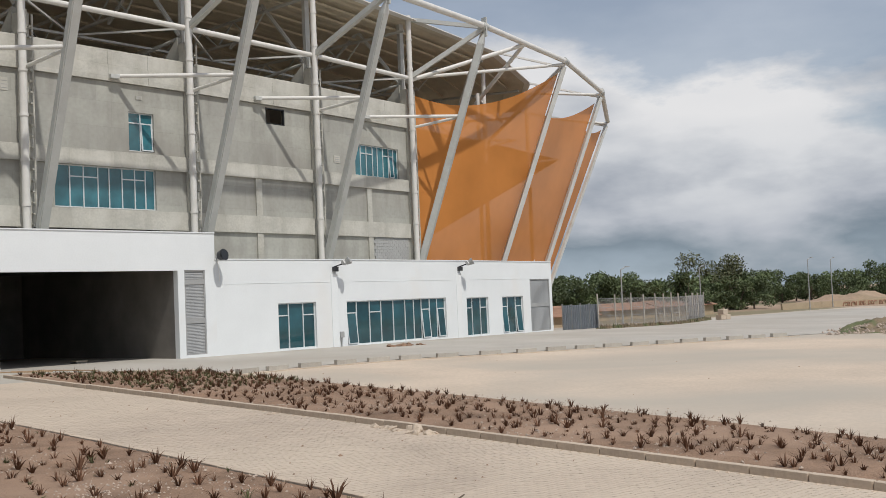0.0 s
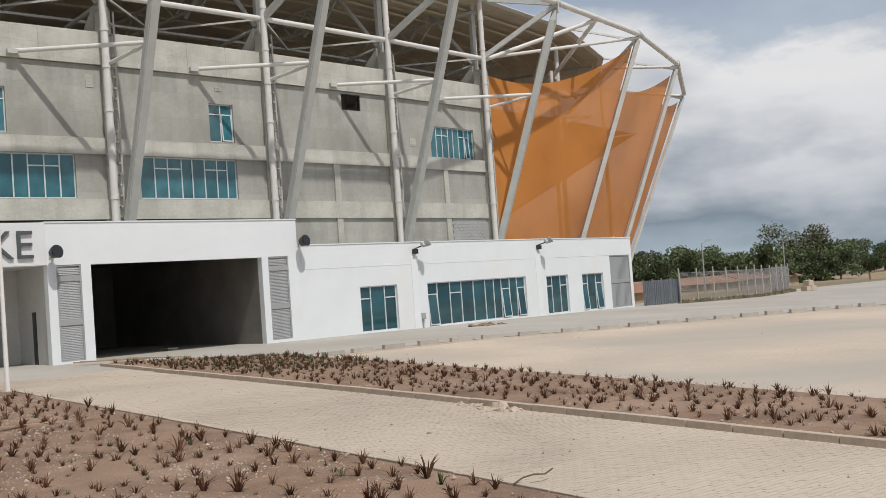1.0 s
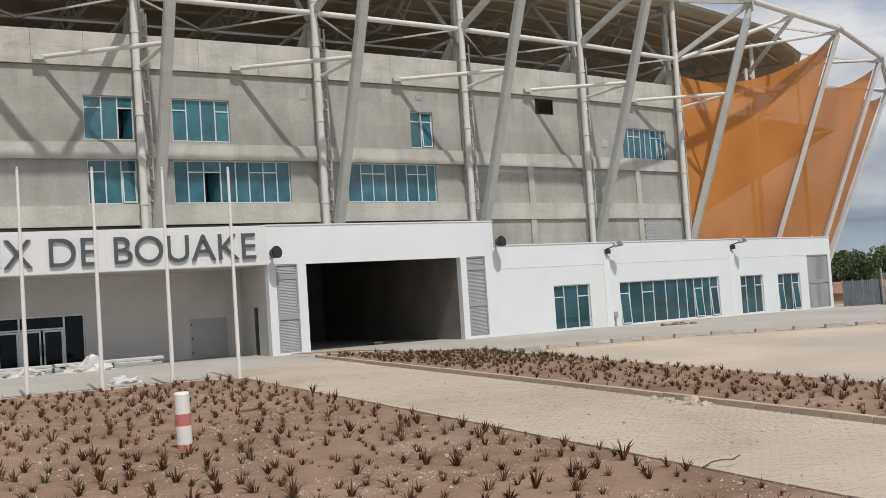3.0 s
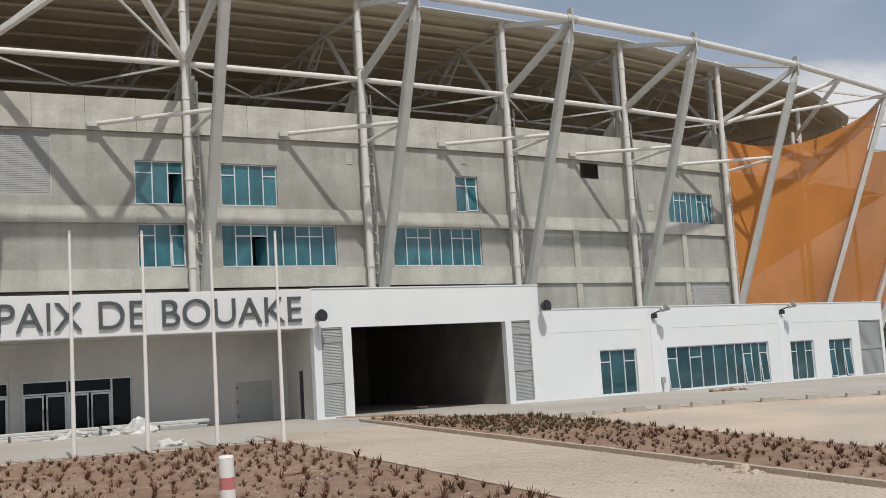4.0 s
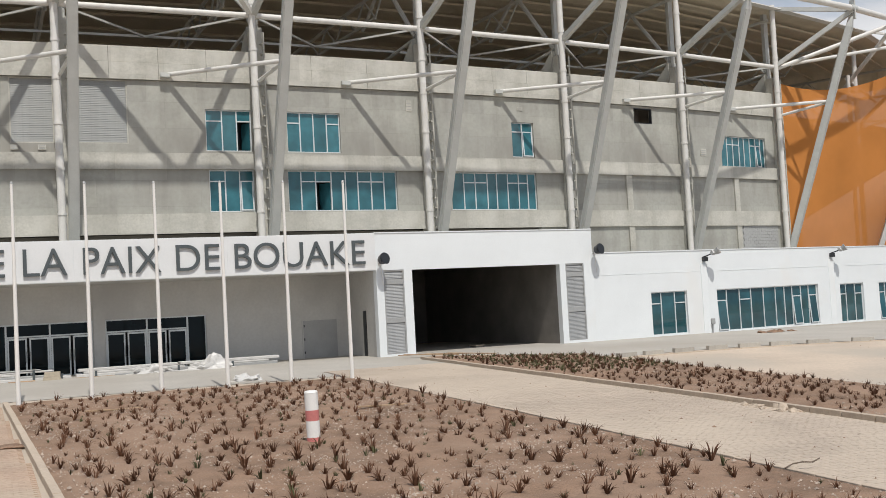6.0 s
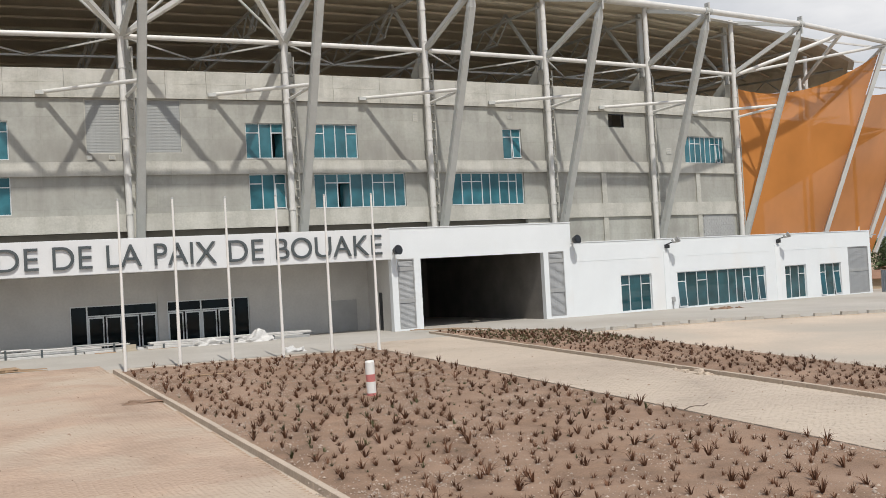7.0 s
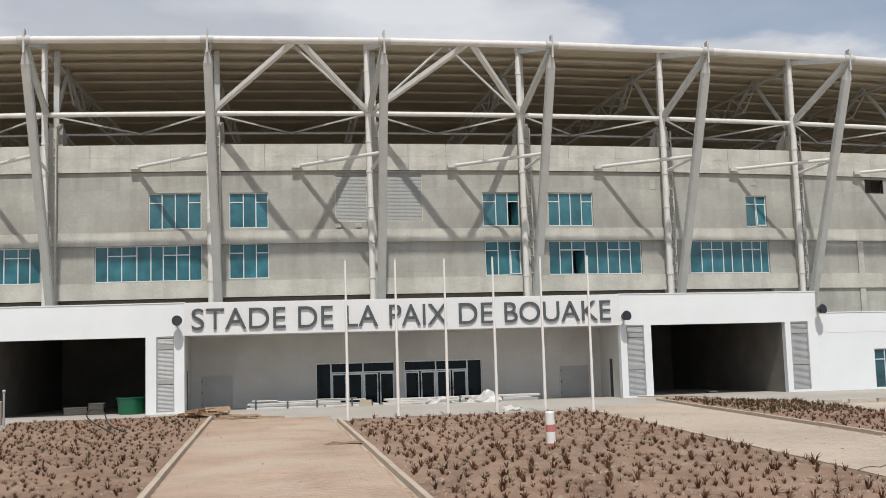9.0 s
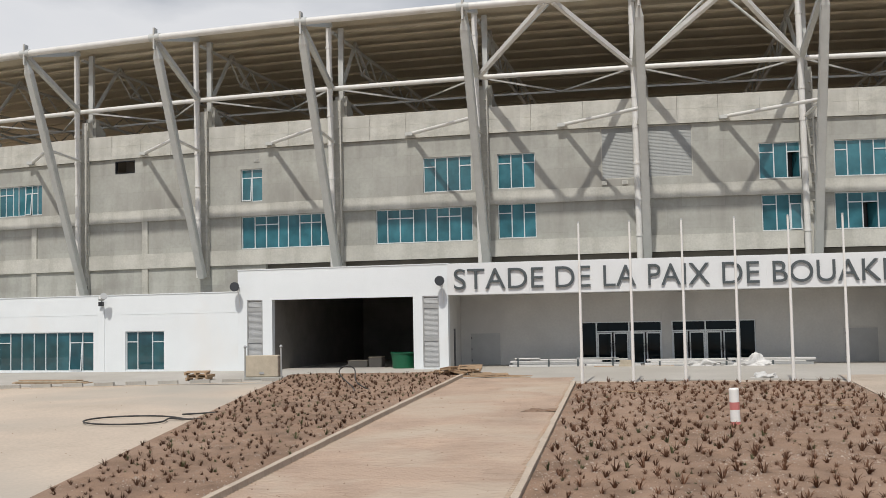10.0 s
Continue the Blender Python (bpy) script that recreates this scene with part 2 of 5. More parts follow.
wall_tan = material("tan rendered yard wall", (0.40, 0.32, 0.22), 0.9, vary=0.12, scale=0.5, grain=8)
roof_rust = material("rusty roof sheet", (0.30, 0.17, 0.11), 0.8, vary=0.2, scale=1, grain=10)


def glass_material(name, color, rough, dirt):
    m = bpy.data.materials.new(name)
    m.use_nodes = True
    n, l = m.node_tree.nodes, m.node_tree.links
    b = n["Principled BSDF"]
    b.inputs["Roughness"].default_value, b.inputs["IOR"].default_value = rough, 1.52
    b.inputs["Specular IOR Level"].default_value = 0.75
    tc, no, ra = n.new("ShaderNodeTexCoord"), n.new("ShaderNodeTexNoise"), n.new("ShaderNodeValToRGB")
    no.inputs["Scale"].default_value, no.inputs["Detail"].default_value = 0.9, 5
    l.new(tc.outputs["Object"], no.inputs["Vector"])
    ra.color_ramp.elements[0].position, ra.color_ramp.elements[0].color = 0.35, (*[c * (1 - dirt) for c in color], 1)
    ra.color_ramp.elements[1].position, ra.color_ramp.elements[1].color = 0.7, (*[c * (1 + dirt) for c in color], 1)
    l.new(no.outputs["Fac"], ra.inputs[0])
    oi, mr, hv = n.new("ShaderNodeObjectInfo"), n.new("ShaderNodeMapRange"), n.new("ShaderNodeHueSaturation")
    mr.inputs[3].default_value, mr.inputs[4].default_value = 0.8, 1.2
    l.new(oi.outputs["Random"], mr.inputs[0])
    l.new(mr.outputs[0], hv.inputs["Value"])
    l.new(ra.outputs[0], hv.inputs["Color"])
    l.new(hv.outputs[0], b.inputs["Base Color"])
    return m


teal_glass = glass_material("teal filmed glass", (0.036, 0.144, 0.176), 0.06, 0.3)
dark_glass = glass_material("dark green tinted glass", (0.016, 0.072, 0.088), 0.03, 0.3)
door_glass = glass_material("near black door glass", (0.004, 0.009, 0.011), 0.05, 0.3)
door_glass.node_tree.nodes["Principled BSDF"].inputs["Specular IOR Level"].default_value = 0.2


def mesh_cloth(name, color, see):
    """Woven screen: thin cloth that glows with the light behind it and lets some view through."""
    m = bpy.data.materials.new(name)
    m.use_nodes = True
    n, l = m.node_tree.nodes, m.node_tree.links
    n.remove(n["Principled BSDF"])
    di, tl, tr = n.new("ShaderNodeBsdfDiffuse"), n.new("ShaderNodeBsdfTranslucent"), n.new("ShaderNodeBsdfTransparent")
    tc, no, ra = n.new("ShaderNodeTexCoord"), n.new("ShaderNodeTexNoise"), n.new("ShaderNodeValToRGB")
    no.inputs["Scale"].default_value, no.inputs["Detail"].default_value = 0.22, 4
    l.new(tc.outputs["Object"], no.inputs["Vector"])
    ra.color_ramp.elements[0].position, ra.color_ramp.elements[0].color = 0.35, (*[c * 0.88 for c in color], 1)
    ra.color_ramp.elements[1].position, ra.color_ramp.elements[1].color = 0.68, (*[min(1, c * 1.1) for c in color], 1)
    l.new(no.outputs["Fac"], ra.inputs[0])
    l.new(ra.outputs[0], di.inputs[0])
    l.new(ra.outputs[0], tl.inputs[0])
    a, c = n.new("ShaderNodeMixShader"), n.new("ShaderNodeMixShader")
    a.inputs[0].default_value, c.inputs[0].default_value = 0.22, see
    l.new(di.outputs[0], a.inputs[1])
    l.new(tl.outputs[0], a.inputs[2])
    l.new(a.outputs[0], c.inputs[1])
    l.new(tr.outputs[0], c.inputs[2])
    l.new(c.outputs[0], n["Material Output"].inputs[0])
    return m


orange_cloth = mesh_cloth("orange woven screen", (0.66, 0.27, 0.078), 0.08)


# ---- mesh helpers ----
def box(bm, x0, x1, y0, y1, z0, z1, m=None):
    t = Matrix.Translation(((x0 + x1) / 2, (y0 + y1) / 2, (z0 + z1) / 2)) @ Matrix.Diagonal((x1 - x0, y1 - y0, z1 - z0, 1))
    return bmesh.ops.create_cube(bm, size=1, matrix=(m @ t) if m else t)["verts"]


def soft_box(x0, x1, y0, y1, z0, z1, r=0.02, segments=1):
    bm = bmesh.new()
    box(bm, x0, x1, y0, y1, z0, z1)
    bmesh.ops.bevel(bm, geom=bm.edges[:], offset=r, segments=segments, affect="EDGES")
    return bm


def along(p, q):
    """The pose at p whose z axis points to q."""
    return Matrix.Translation(p) @ (Vector(q) - Vector(p)).to_track_quat("Z", "Y").to_matrix().to_4x4()


def tube(bm, p, q, r, n=10, r2=None):
    length = (Vector(q) - Vector(p)).length
    return bmesh.ops.create_cone(bm, cap_ends=True, segments=n, radius1=r, radius2=r if r2 is None else r2, depth=length, matrix=along(p, q) @ Matrix.Translation((0, 0, length / 2)))["verts"]


def beam(bm, p, q, w, h):
    length = (Vector(q) - Vector(p)).length
    return box(bm, -w / 2, w / 2, -h / 2, h / 2, 0, length, along(p, q))


def smooth(me, angle=40):
    for f in me.polygons:
        f.use_smooth = True
    me.set_sharp_from_angle(angle=radians(angle))


def finish(bm, name, mat, is_round=False):
    me = bpy.data.meshes.new(name)
    bm.to_mesh(me)
    bm.free()
    me.materials.append(mat)
    if is_round:
        smooth(me)
    return me


def part(name, bm, mat, parent, label="", is_round=False, m=None):
    ob = new(name, finish(bm, name, mat, is_round))
    ob.parent = parent
    if m:
        ob.matrix_local = m
    return tagged(ob, label)


def shared(name, me, parent, m):
    ob = new(name, me)
    ob.parent = parent
    ob.matrix_local = m
    return ob


def thing(name, label="", category="", group="", kind="", m=None):
    ob = new(name)
    ob.empty_display_size = 0.3
    if m:
        ob.matrix_world = m
    return tagged(ob, label, category, group, kind)


# ---- plan ----
def y_stand(x):                       # front of the concrete stand
    return 50.8 + (x - 2.5) ** 2 / 396


def y_front(x):                       # front of the white ground floor
    return 45.2 + (x - 3.85) ** 2 / 400


def ground_z(x, y):
    k = min(1.0, max(0.15, (y - 20) / 24))
    return (min(y, 46) - 46) / 36 - (0.07 + 0.00012 * min(abs(x - 4), 70) ** 2) * k


def chord(f, a, b):
    """Local frame of a straight piece of wall: x along it, y into the building."""
    d = Vector((b - a, f(b) - f(a), 0))
    return pose(a, f(a), 0, 0, 0, math.degrees(math.atan2(d.y, d.x))), d.length


def out(x, off, z):                   # a point in front of the stand by off metres
    s = (x - 2.5) / 198
    n = Vector((s, -1)).normalized()
    return Vector((x + n.x * off, y_stand(x) + n.y * off, z))


BAY, MID = 9.3, 2.5
COLS = list(range(-6, 6))


def col_x(i):
    return MID + BAY * i


def cut_wall(length, y0, y1, z0, z1, holes):
    """A wall with openings (u0, u1, za, zb), as one mesh."""
    bm = bmesh.new()
    us = sorted({0, length, *[h[0] for h in holes], *[h[1] for h in holes]})
    for a, b in zip(us, us[1:]):
        mid = (a + b) / 2
        here = sorted((h[2], h[3]) for h in holes if h[0] < mid < h[1])
        z = z0
        for lo, hi in here:
            if lo > z + 0.001:
                box(bm, a, b, y0, y1, z, lo)
            z = max(z, hi)
        if z < z1 - 0.001:
            box(bm, a, b, y0, y1, z, z1)
    bmesh.ops.remove_doubles(bm, verts=bm.verts, dist=0.0005)
    return bm


WINDOW_NO = [0]


def window(parent_m, u0, u1, z0, z1, mullions, transoms=(), glass=None, label="", y=0.12, tilted=(), ajar=()):
    """A glazed window in an opening of a wall: frame, mullions, transoms and panes."""
    WINDOW_NO[0] += 1
    w = thing(f"window_{WINDOW_NO[0]}", label, "window", kind="structure", m=parent_m)
    f = 0.055
    bm = bmesh.new()
    box(bm, u0, u1, y, y + 0.09, z0, z0 + f)
    box(bm, u0, u1, y, y + 0.09, z1 - f, z1)
    box(bm, u0, u0 + f, y, y + 0.09, z0 + f, z1 - f)
    box(bm, u1 - f, u1, y, y + 0.09, z0 + f, z1 - f)
    part("window_frame", bm, alu, w)
    edges = [u0 + f / 2, *[u0 + (u1 - u0) * k for k in mullions], u1 - f / 2]
    for k in edges[1:-1]:
        bm = bmesh.new()
        box(bm, k - 0.03, k + 0.03, y - 0.012, y + 0.08, z0 + f, z1 - f)
        part("mullion", bm, alu, w)
    for j, (a, b) in enumerate(zip(edges, edges[1:])):
        zt = z1 - (z1 - z0) * 0.27
        if j in transoms:
            bm = bmesh.new()
            box(bm, a + 0.03, b - 0.03, y - 0.008, y + 0.075, zt - 0.03, zt + 0.03)
            part("transom", bm, alu, w)
            bm = bmesh.new()
            box(bm, a + 0.02, b - 0.02, y + 0.03, y + 0.045, zt + 0.02, z1 - 0.03)
            part("pane", bm, glass, w)
            top = zt
        else:
            top = z1
        if j in tilted:
            m = pose(0, y + 0.03, top - 0.03, -4.5, 0, 0)
            bm = bmesh.new()
            box(bm, a + 0.04, b - 0.04, -0.02, -0.005, -(top - z0 - 0.1), 0)
            sash = part("pane", bm, glass, w, "window sash tilted open", m=m)
            bm = bmesh.new()
            for q in ((a + 0.03, a + 0.09), (b - 0.09, b - 0.03)):
                box(bm, q[0], q[1], -0.035, 0.01, -(top - z0 - 0.08), 0)
            box(bm, a + 0.03, b - 0.03, -0.034, 0.009, -(top - z0 - 0.08), -(top - z0 - 0.14))
            part("sash_frame", bm, alu, sash)
        elif j in ajar:
            m = pose(b - 0.03, y + 0.05, 0, 0, 0, -62)
            bm = bmesh.new()
            box(bm, -(b - a) + 0.08, -0.03, -0.01, 0.01, z0 + 0.08, top - 0.05)
            part("pane", bm, glass, w, "window sash swung open inwards", m=m)
        else:
            bm = bmesh.new()
            box(bm, a + 0.02, b - 0.02, y + 0.03, y + 0.045, z0 + 0.03, top - 0.02)
            part("pane", bm, glass, w)
    # black sheet stands in for the unlit room behind the panes
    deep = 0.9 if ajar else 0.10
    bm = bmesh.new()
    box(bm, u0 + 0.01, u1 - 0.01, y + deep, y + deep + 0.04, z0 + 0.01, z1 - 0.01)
    part("backing", bm, black_metal_and_void, w)
    return w


LOUVRE_NO = [0]


def louvre(parent_m, u0, u1, z0, z1, y=0.0, splits=(), label="galvanised metal ventilation louvre set in the wall", mat=None):
    """Louvre panel: frame, dark backing and one slat after another."""
    t = thing("louvre_panel", label, "louvre", "wall louvres", m=parent_m)
    bm = bmesh.new()
    for a, b, c, d in ((u0, u1, z0, z0 + 0.06), (u0, u1, z1 - 0.06, z1), (u0, u0 + 0.06, z0 + 0.06, z1 - 0.06), (u1 - 0.06, u1, z0 + 0.06, z1 - 0.06)):
        box(bm, a, b, y - 0.03, y + 0.06, c, d)
    for s in splits:
        zz = z0 + (z1 - z0) * s
        box(bm, u0 + 0.06, u1 - 0.06, y - 0.027, y + 0.06, zz - 0.12, zz + 0.12)
    part("frame", bm, concrete_band if mat else galv, t)
    bm = bmesh.new()
    box(bm, u0 + 0.05, u1 - 0.05, y + 0.061, y + 0.08, z0 + 0.05, z1 - 0.05)
    part("backing", bm, mat or galv, t)
    bm = bmesh.new()
    box(bm, u0 + 0.05, u1 - 0.05, -0.043, 0.043, -0.005, 0.005)
    me = finish(bm, "slat", mat or galv)
    lean, gap = (80, 0.084) if mat else (72, 0.068)
    z = z0 + 0.11
    while z < z1 - 0.1:
        if all(abs(z - (z0 + (z1 - z0) * s)) > 0.15 for s in splits):
            shared("slat", me, t, pose(0, y + 0.015, z, lean, 0, 0))
        z += gap
    return t


# ---- ground ----
def sheet(xs, ys, lift):
    bm = bmesh.new()
    rows = [[bm.verts.new((x, y, ground_z(x, y) + lift)) for x in xs] for y in ys]
    for a, b in zip(rows, rows[1:]):
        for j in range(len(xs) - 1):
            bm.faces.new((a[j], a[j + 1], b[j + 1], b[j]))
    return bm


def steps(a, b, n):
    return [a + (b - a) * k / n for k in range(n + 1)]


XS = [-2600, -1200, -500, -250, -140, *steps(-100, 110, 105), 160, 260, 500, 1200, 2600]
YS = [-1500, -600, -200, -90, *steps(-60, 100, 80), 140, 220, 400, 900, 1800, 3000]
ground = tagged(new("ground", finish(sheet(XS, YS, -0.06), "ground", earth)), "bare reddish earth with dry grass patches", "ground", kind="structure")
plaza = tagged(new("pavement", finish(sheet(steps(-75, 120, 130), steps(-45, 60, 70), -0.012), "pavement", sand)), "wide dusty sand-coloured paved parking court", "pavement", kind="structure")
front = tagged(new("pavement", finish(sheet(steps(-60, 62, 122), steps(37.5, 58, 20), 0.004), "pavement", forecourt)), "grey concrete forecourt along the white building", "pavement", kind="structure")


# ---- the concrete stand ----
louvre_grey = louvre_pale
stand = thing("wall_stand", "bare grey concrete stadium stand with pale bands", "wall", kind="structure")
UP, LOW = (10.33, 12.41), (7.32, 9.41)
HOLES = {}      # bay: openings as x0, x1, z0, z1, kind


def hole(x0, x1, z, kind):
    HOLES.setdefault(math.floor((x0 - MID) / BAY), []).append((x0, x1, z[0], z[1], kind))


hole(9.35, 11.65, UP, "three"), hole(13.5, 16.4, UP, "four"), hole(9.42, 11.68, LOW, "three"), hole(13.43, 19.5, LOW, "wide")
hole(22.8, 28.45, LOW, "wide_short"), hole(26.93, 28.42, (10.32, 12.33), "two"), hole(43.65, 48.05, (10.2, 12.22), "wide_short"), hole(36.1, 37.58, (12.65, 13.6), "vent")
hole(-5.8, -3.53, (10.36, 12.46), "three"), hole(-10.42, -7.4, (10.36, 12.49), "four"), hole(-13.5, -7.37, LOW, "wide"), hole(-5.82, -3.52, (7.38, 9.45), "three")
hole(-22.65, -16.53, LOW, "wide_short"), hole(-22.67, -21.15, (10.36, 12.46), "two"), hole(-42.85, -38.3, (10.34, 12.45), "wide_short"), hole(-32.17, -30.6, (12.74, 13.6), "vent")
hole(0.39, 2.32, (10.64, 13.71), "louvre"), hole(2.6, 5.66, (10.64, 13.71), "louvre")
PATTERN = {"two": ((0.5,), (0, 1)), "three": ((0.36, 0.68), (0, 2)), "four": ((0.25, 0.5, 0.75), (0, 3)),
           "wide": ((0.12, 0.25, 0.39, 0.52, 0.635, 0.76, 0.88), (1, 2, 5, 6)), "wide_short": ((0.15, 0.28, 0.42, 0.53, 0.66, 0.79, 0.9), (1, 2, 5, 6))}
AJAR = {(9.35, 10.33): (2,), (13.43, 7.32): (2,)}
OPEN_SASH = {(9.42, 7.32): (2,), (26.93, 10.32): (1,), (-22.67, 10.36): (0,), (43.65, 10.2): (6,), (-42.85, 10.34): (5,)}

for i in COLS[:-1]:
    a, b = col_x(i), col_x(i + 1)
    m, length = chord(y_stand, a, b)
    k = length / BAY
    holes = [((h[0] - a) * k, (h[1] - a) * k, h[2], h[3], h[4], h[0]) for h in HOLES.get(i, [])]
    cuts = [h[:4] for h in holes]
    outer = i >= 3 or i <= -4
    z_low = 2.6 if outer else 6.32
    part("wall_panel", cut_wall(length, 0.0, 0.3, z_low, 13.72, cuts), concrete, stand, "grey cast concrete wall panel", m=m)
    bm = cut_wall(length, -0.14, 0.0, 9.42, 10.20, [c for c in cuts if c[2] < 10.1 < c[3]])
    part("slab_band", bm, concrete_band, stand, "pale concrete floor band", m=m)
    bm = bmesh.new()
    box(bm, 0, length, -0.14, -0.001, 6.3, 7.26)
    part("lower_beam", bm, concrete_band, stand, "pale concrete lower beam", m=m)
    if i in (-3, 2):                  # the bay runs on down beside the white gate block
        u0, u1 = ((28.6 - a) * k, length) if i == 2 else (0, (-20.95 - a) * k)
        bm = bmesh.new()
        box(bm, u0, u1, 0.0, 0.3, 2.6, 6.3)
        part("wall_panel", bm, concrete, stand, "grey cast concrete wall panel", m=m)
    n = 3 if i % 2 else 4
    for j in range(n):
        for z0, z1, y in ((13.74, 14.56, -0.16), (14.575, 15.34, -0.12)):
            bm = bmesh.new()
            box(bm, length * j / n + 0.006, length * (j + 1) / n - 0.006, y, 0.3, z0, z1)
            part("parapet_panel", bm, concrete_band, stand, "pale concrete parapet panel", m=m)
    if outer:
        for u in ((0.53,) if i not in (4, -5) else (0.55,)):
            bm = bmesh.new()
            box(bm, length * u - 0.22, length * u + 0.22, -0.10, -0.001, 2.6, 6.3)
            box(bm, length * u - 0.22, length * u + 0.22, -0.10, -0.001, 7.26, 9.42)
            part("pilaster", bm, concrete_band, stand, "pale concrete pilaster", m=m)
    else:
        # darkened strip that paints the shade of the slot under the beam
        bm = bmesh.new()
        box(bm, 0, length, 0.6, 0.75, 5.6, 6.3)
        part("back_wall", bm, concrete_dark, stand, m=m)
    for u0, u1, z0, z1, kind, x0 in holes:
        if kind == "louvre":
            louvre(m, u0, u1, z0, z1, 0.06, label="large grey metal louvre in the concrete wall", mat=louvre_grey)
        elif kind == "vent":
            WINDOW_NO[0] += 1
            w = thing(f"window_{WINDOW_NO[0]}", "small unglazed dark opening in concrete wall", "opening", kind="structure", m=m)
            bm = bmesh.new()
            for q in ((u0, u0 + 0.06, z0, z1), (u1 - 0.06, u1, z0, z1), (u0 + 0.06, u1 - 0.06, z0, z0 + 0.06), (u0 + 0.06, u1 - 0.06, z1 - 0.06, z1)):
                box(bm, q[0], q[1], 0.02, 0.2, q[2], q[3])
            part("window_frame", bm, black_metal_and_void, w)
            # back of the opening, its shade helped by the darkened concrete
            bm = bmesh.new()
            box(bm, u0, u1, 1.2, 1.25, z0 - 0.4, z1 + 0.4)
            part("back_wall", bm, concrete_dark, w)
        else:
            mu, tr = PATTERN[kind]
            window(m, u0, u1, z0, z1, mu, tr, teal_glass, "teal filmed window with pale aluminium frame", tilted=OPEN_SASH.get((x0, z0), ()), ajar=AJAR.get((x0, z0), ()))

m, length = chord(y_stand, col_x(4), col_x(5))
infill = thing("wall_infill", "grey block infill wall under the last bay", "wall", kind="structure", m=m)
z, row = 4.3, 0
bm = bmesh.new()
while z < 6.2:
    u = length * 0.55 + 0.24 + (0.2 if row % 2 else 0)
    while u < length - 0.35:
        box(bm, u, min(u + 0.39, length - 0.3), -0.05, -0.002, z, z + 0.19)
        u += 0.4
    z, row = z + 0.2, row + 1
part("blocks", bm, block_wall, infill, "rows of grey concrete blocks")

# small plates and grilles on the panels
for x, z, w, h in ((20.4, 12.95, 0.34, 0.6), (27.55, 13.1, 0.36, 0.2), (-21.5, 13.0, 0.4, 0.22), (1.75, 10.42, 0.35, 0.22), (0.55, 10.42, 0.3, 0.22), (41.9, 11.05, 0.55, 0.45)):
    i = math.floor((x - MID) / BAY)
    m, length = chord(y_stand, col_x(i), col_x(i + 1))
    u = (x - col_x(i)) * length / BAY
    y = -0.14 if z < 10.5 and x < 40 else 0.0
    t = thing("wall_plate", "small pale grille plate on concrete wall", "vent", "wall plates", m=m)
    bm = bmesh.new()
    box(bm, u - w / 2, u + w / 2, y - 0.03, y - 0.001, z - h / 2, z + h / 2)
    part("cover", bm, concrete_band, t)
    for q in range(3):
        bm = bmesh.new()
        box(bm, u - w * 0.38, u + w * 0.38, y - 0.036, y - 0.03, z - h * 0.35 + q * h * 0.28, z - h * 0.35 + q * h * 0.28 + 0.03)
        part("slot", bm, galv, t)

# concrete columns behind the steel
for i in COLS:
    x = col_x(i)
    m = pose(x, y_stand(x), 0, 0, 0, math.degrees((x - MID) / 198))
    c = thing("concrete_column", "grey concrete column stub above the parapet", "column", "stand columns", m=m)
    bm = bmesh.new()
    box(bm, -0.05, 0.5, -0.18, 0.34, 4.4 if i > 2 or i < -3 else 5.6, 16.4)
    part("shaft", bm, concrete_band, c)
    bm = bmesh.new()
    v = box(bm, -0.1, 0.7, 0.35, 1.4, 15.0, 16.75)
    for q in v:
        if q.co.z > 16 and q.co.y > 1:
            q.co.z -= 0.9
    part("haunch", bm, concrete, c)

# inside of the bowl, unseen: raked stand and end walls, in darkened concrete
bm = bmesh.new()
xs = [col_x(i) for i in COLS] + [62, 75]
for a, b in zip(xs, xs[1:]):
    pa = [out(a, -1.0, 14.2), out(a, -26, 3.0), out(b, -26, 3.0), out(b, -1.0, 14.2)]
    bm.faces.new([bm.verts.new(p) for p in pa])
bmesh.ops.solidify(bm, geom=bm.faces[:], thickness=0.4)
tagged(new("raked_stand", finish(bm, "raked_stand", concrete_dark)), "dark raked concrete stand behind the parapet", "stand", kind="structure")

# ---- roof ----
RING = [tuple(out(col_x(i) + 0.35 - 0.13 * i, 6.5, 19.72)) for i in COLS[:-1]] + [(52.38, 51.73, 20.25), (65.36, 55.8, 20.2), (74.36, 59.55, 19.33), (80.2, 63.7, 17.9)]
NODE = [tuple(out(col_x(i), 0.45, 17.1)) for i in COLS]
roof_edge = [tuple(out(col_x(i), 0.9, 21.35)) for i in COLS[:-1]] + [tuple(out(49.0, 0.9, 21.0)), (59.5, 58.1, 20.7), (68.5, 62.8, 20.1), (75.5, 70.5, 19.5)]
roof_edge.insert(0, tuple(out(col_x(COLS[0]) - 22, 0.9, 21.0)))
roof_in = [tuple(out(col_x(COLS[0]) - 14, -36, 20.0))] + [tuple(out(col_x(i), -36, 20.0)) for i in COLS[:-1]] + [(40, 91, 20.0), (45, 95, 19.9), (49, 98, 19.8), (52, 102, 19.7)]
bm = bmesh.new()
edge_v, in_v, n_row = roof_edge, roof_in, 60
grid = []
for k in range(n_row * 2 + 1):
    s = k / (n_row * 2)
    dz = 0.05 if k % 2 else -0.05
    row = []
    for p, q in zip(edge_v, in_v):
        c = Vector(p).lerp(Vector(q), s)
        row.append(bm.verts.new((c.x, c.y, c.z + dz * (0.25 if abs(p[0]) > 47 else 1))))
    grid.append(row)
for a, b in zip(grid, grid[1:]):
    for j in range(len(a) - 1):
        bm.faces.new((a[j], a[j + 1], b[j + 1], b[j]))
roof = thing("roof", "beige corrugated stadium roof on white steel trusses", "roof", kind="structure")
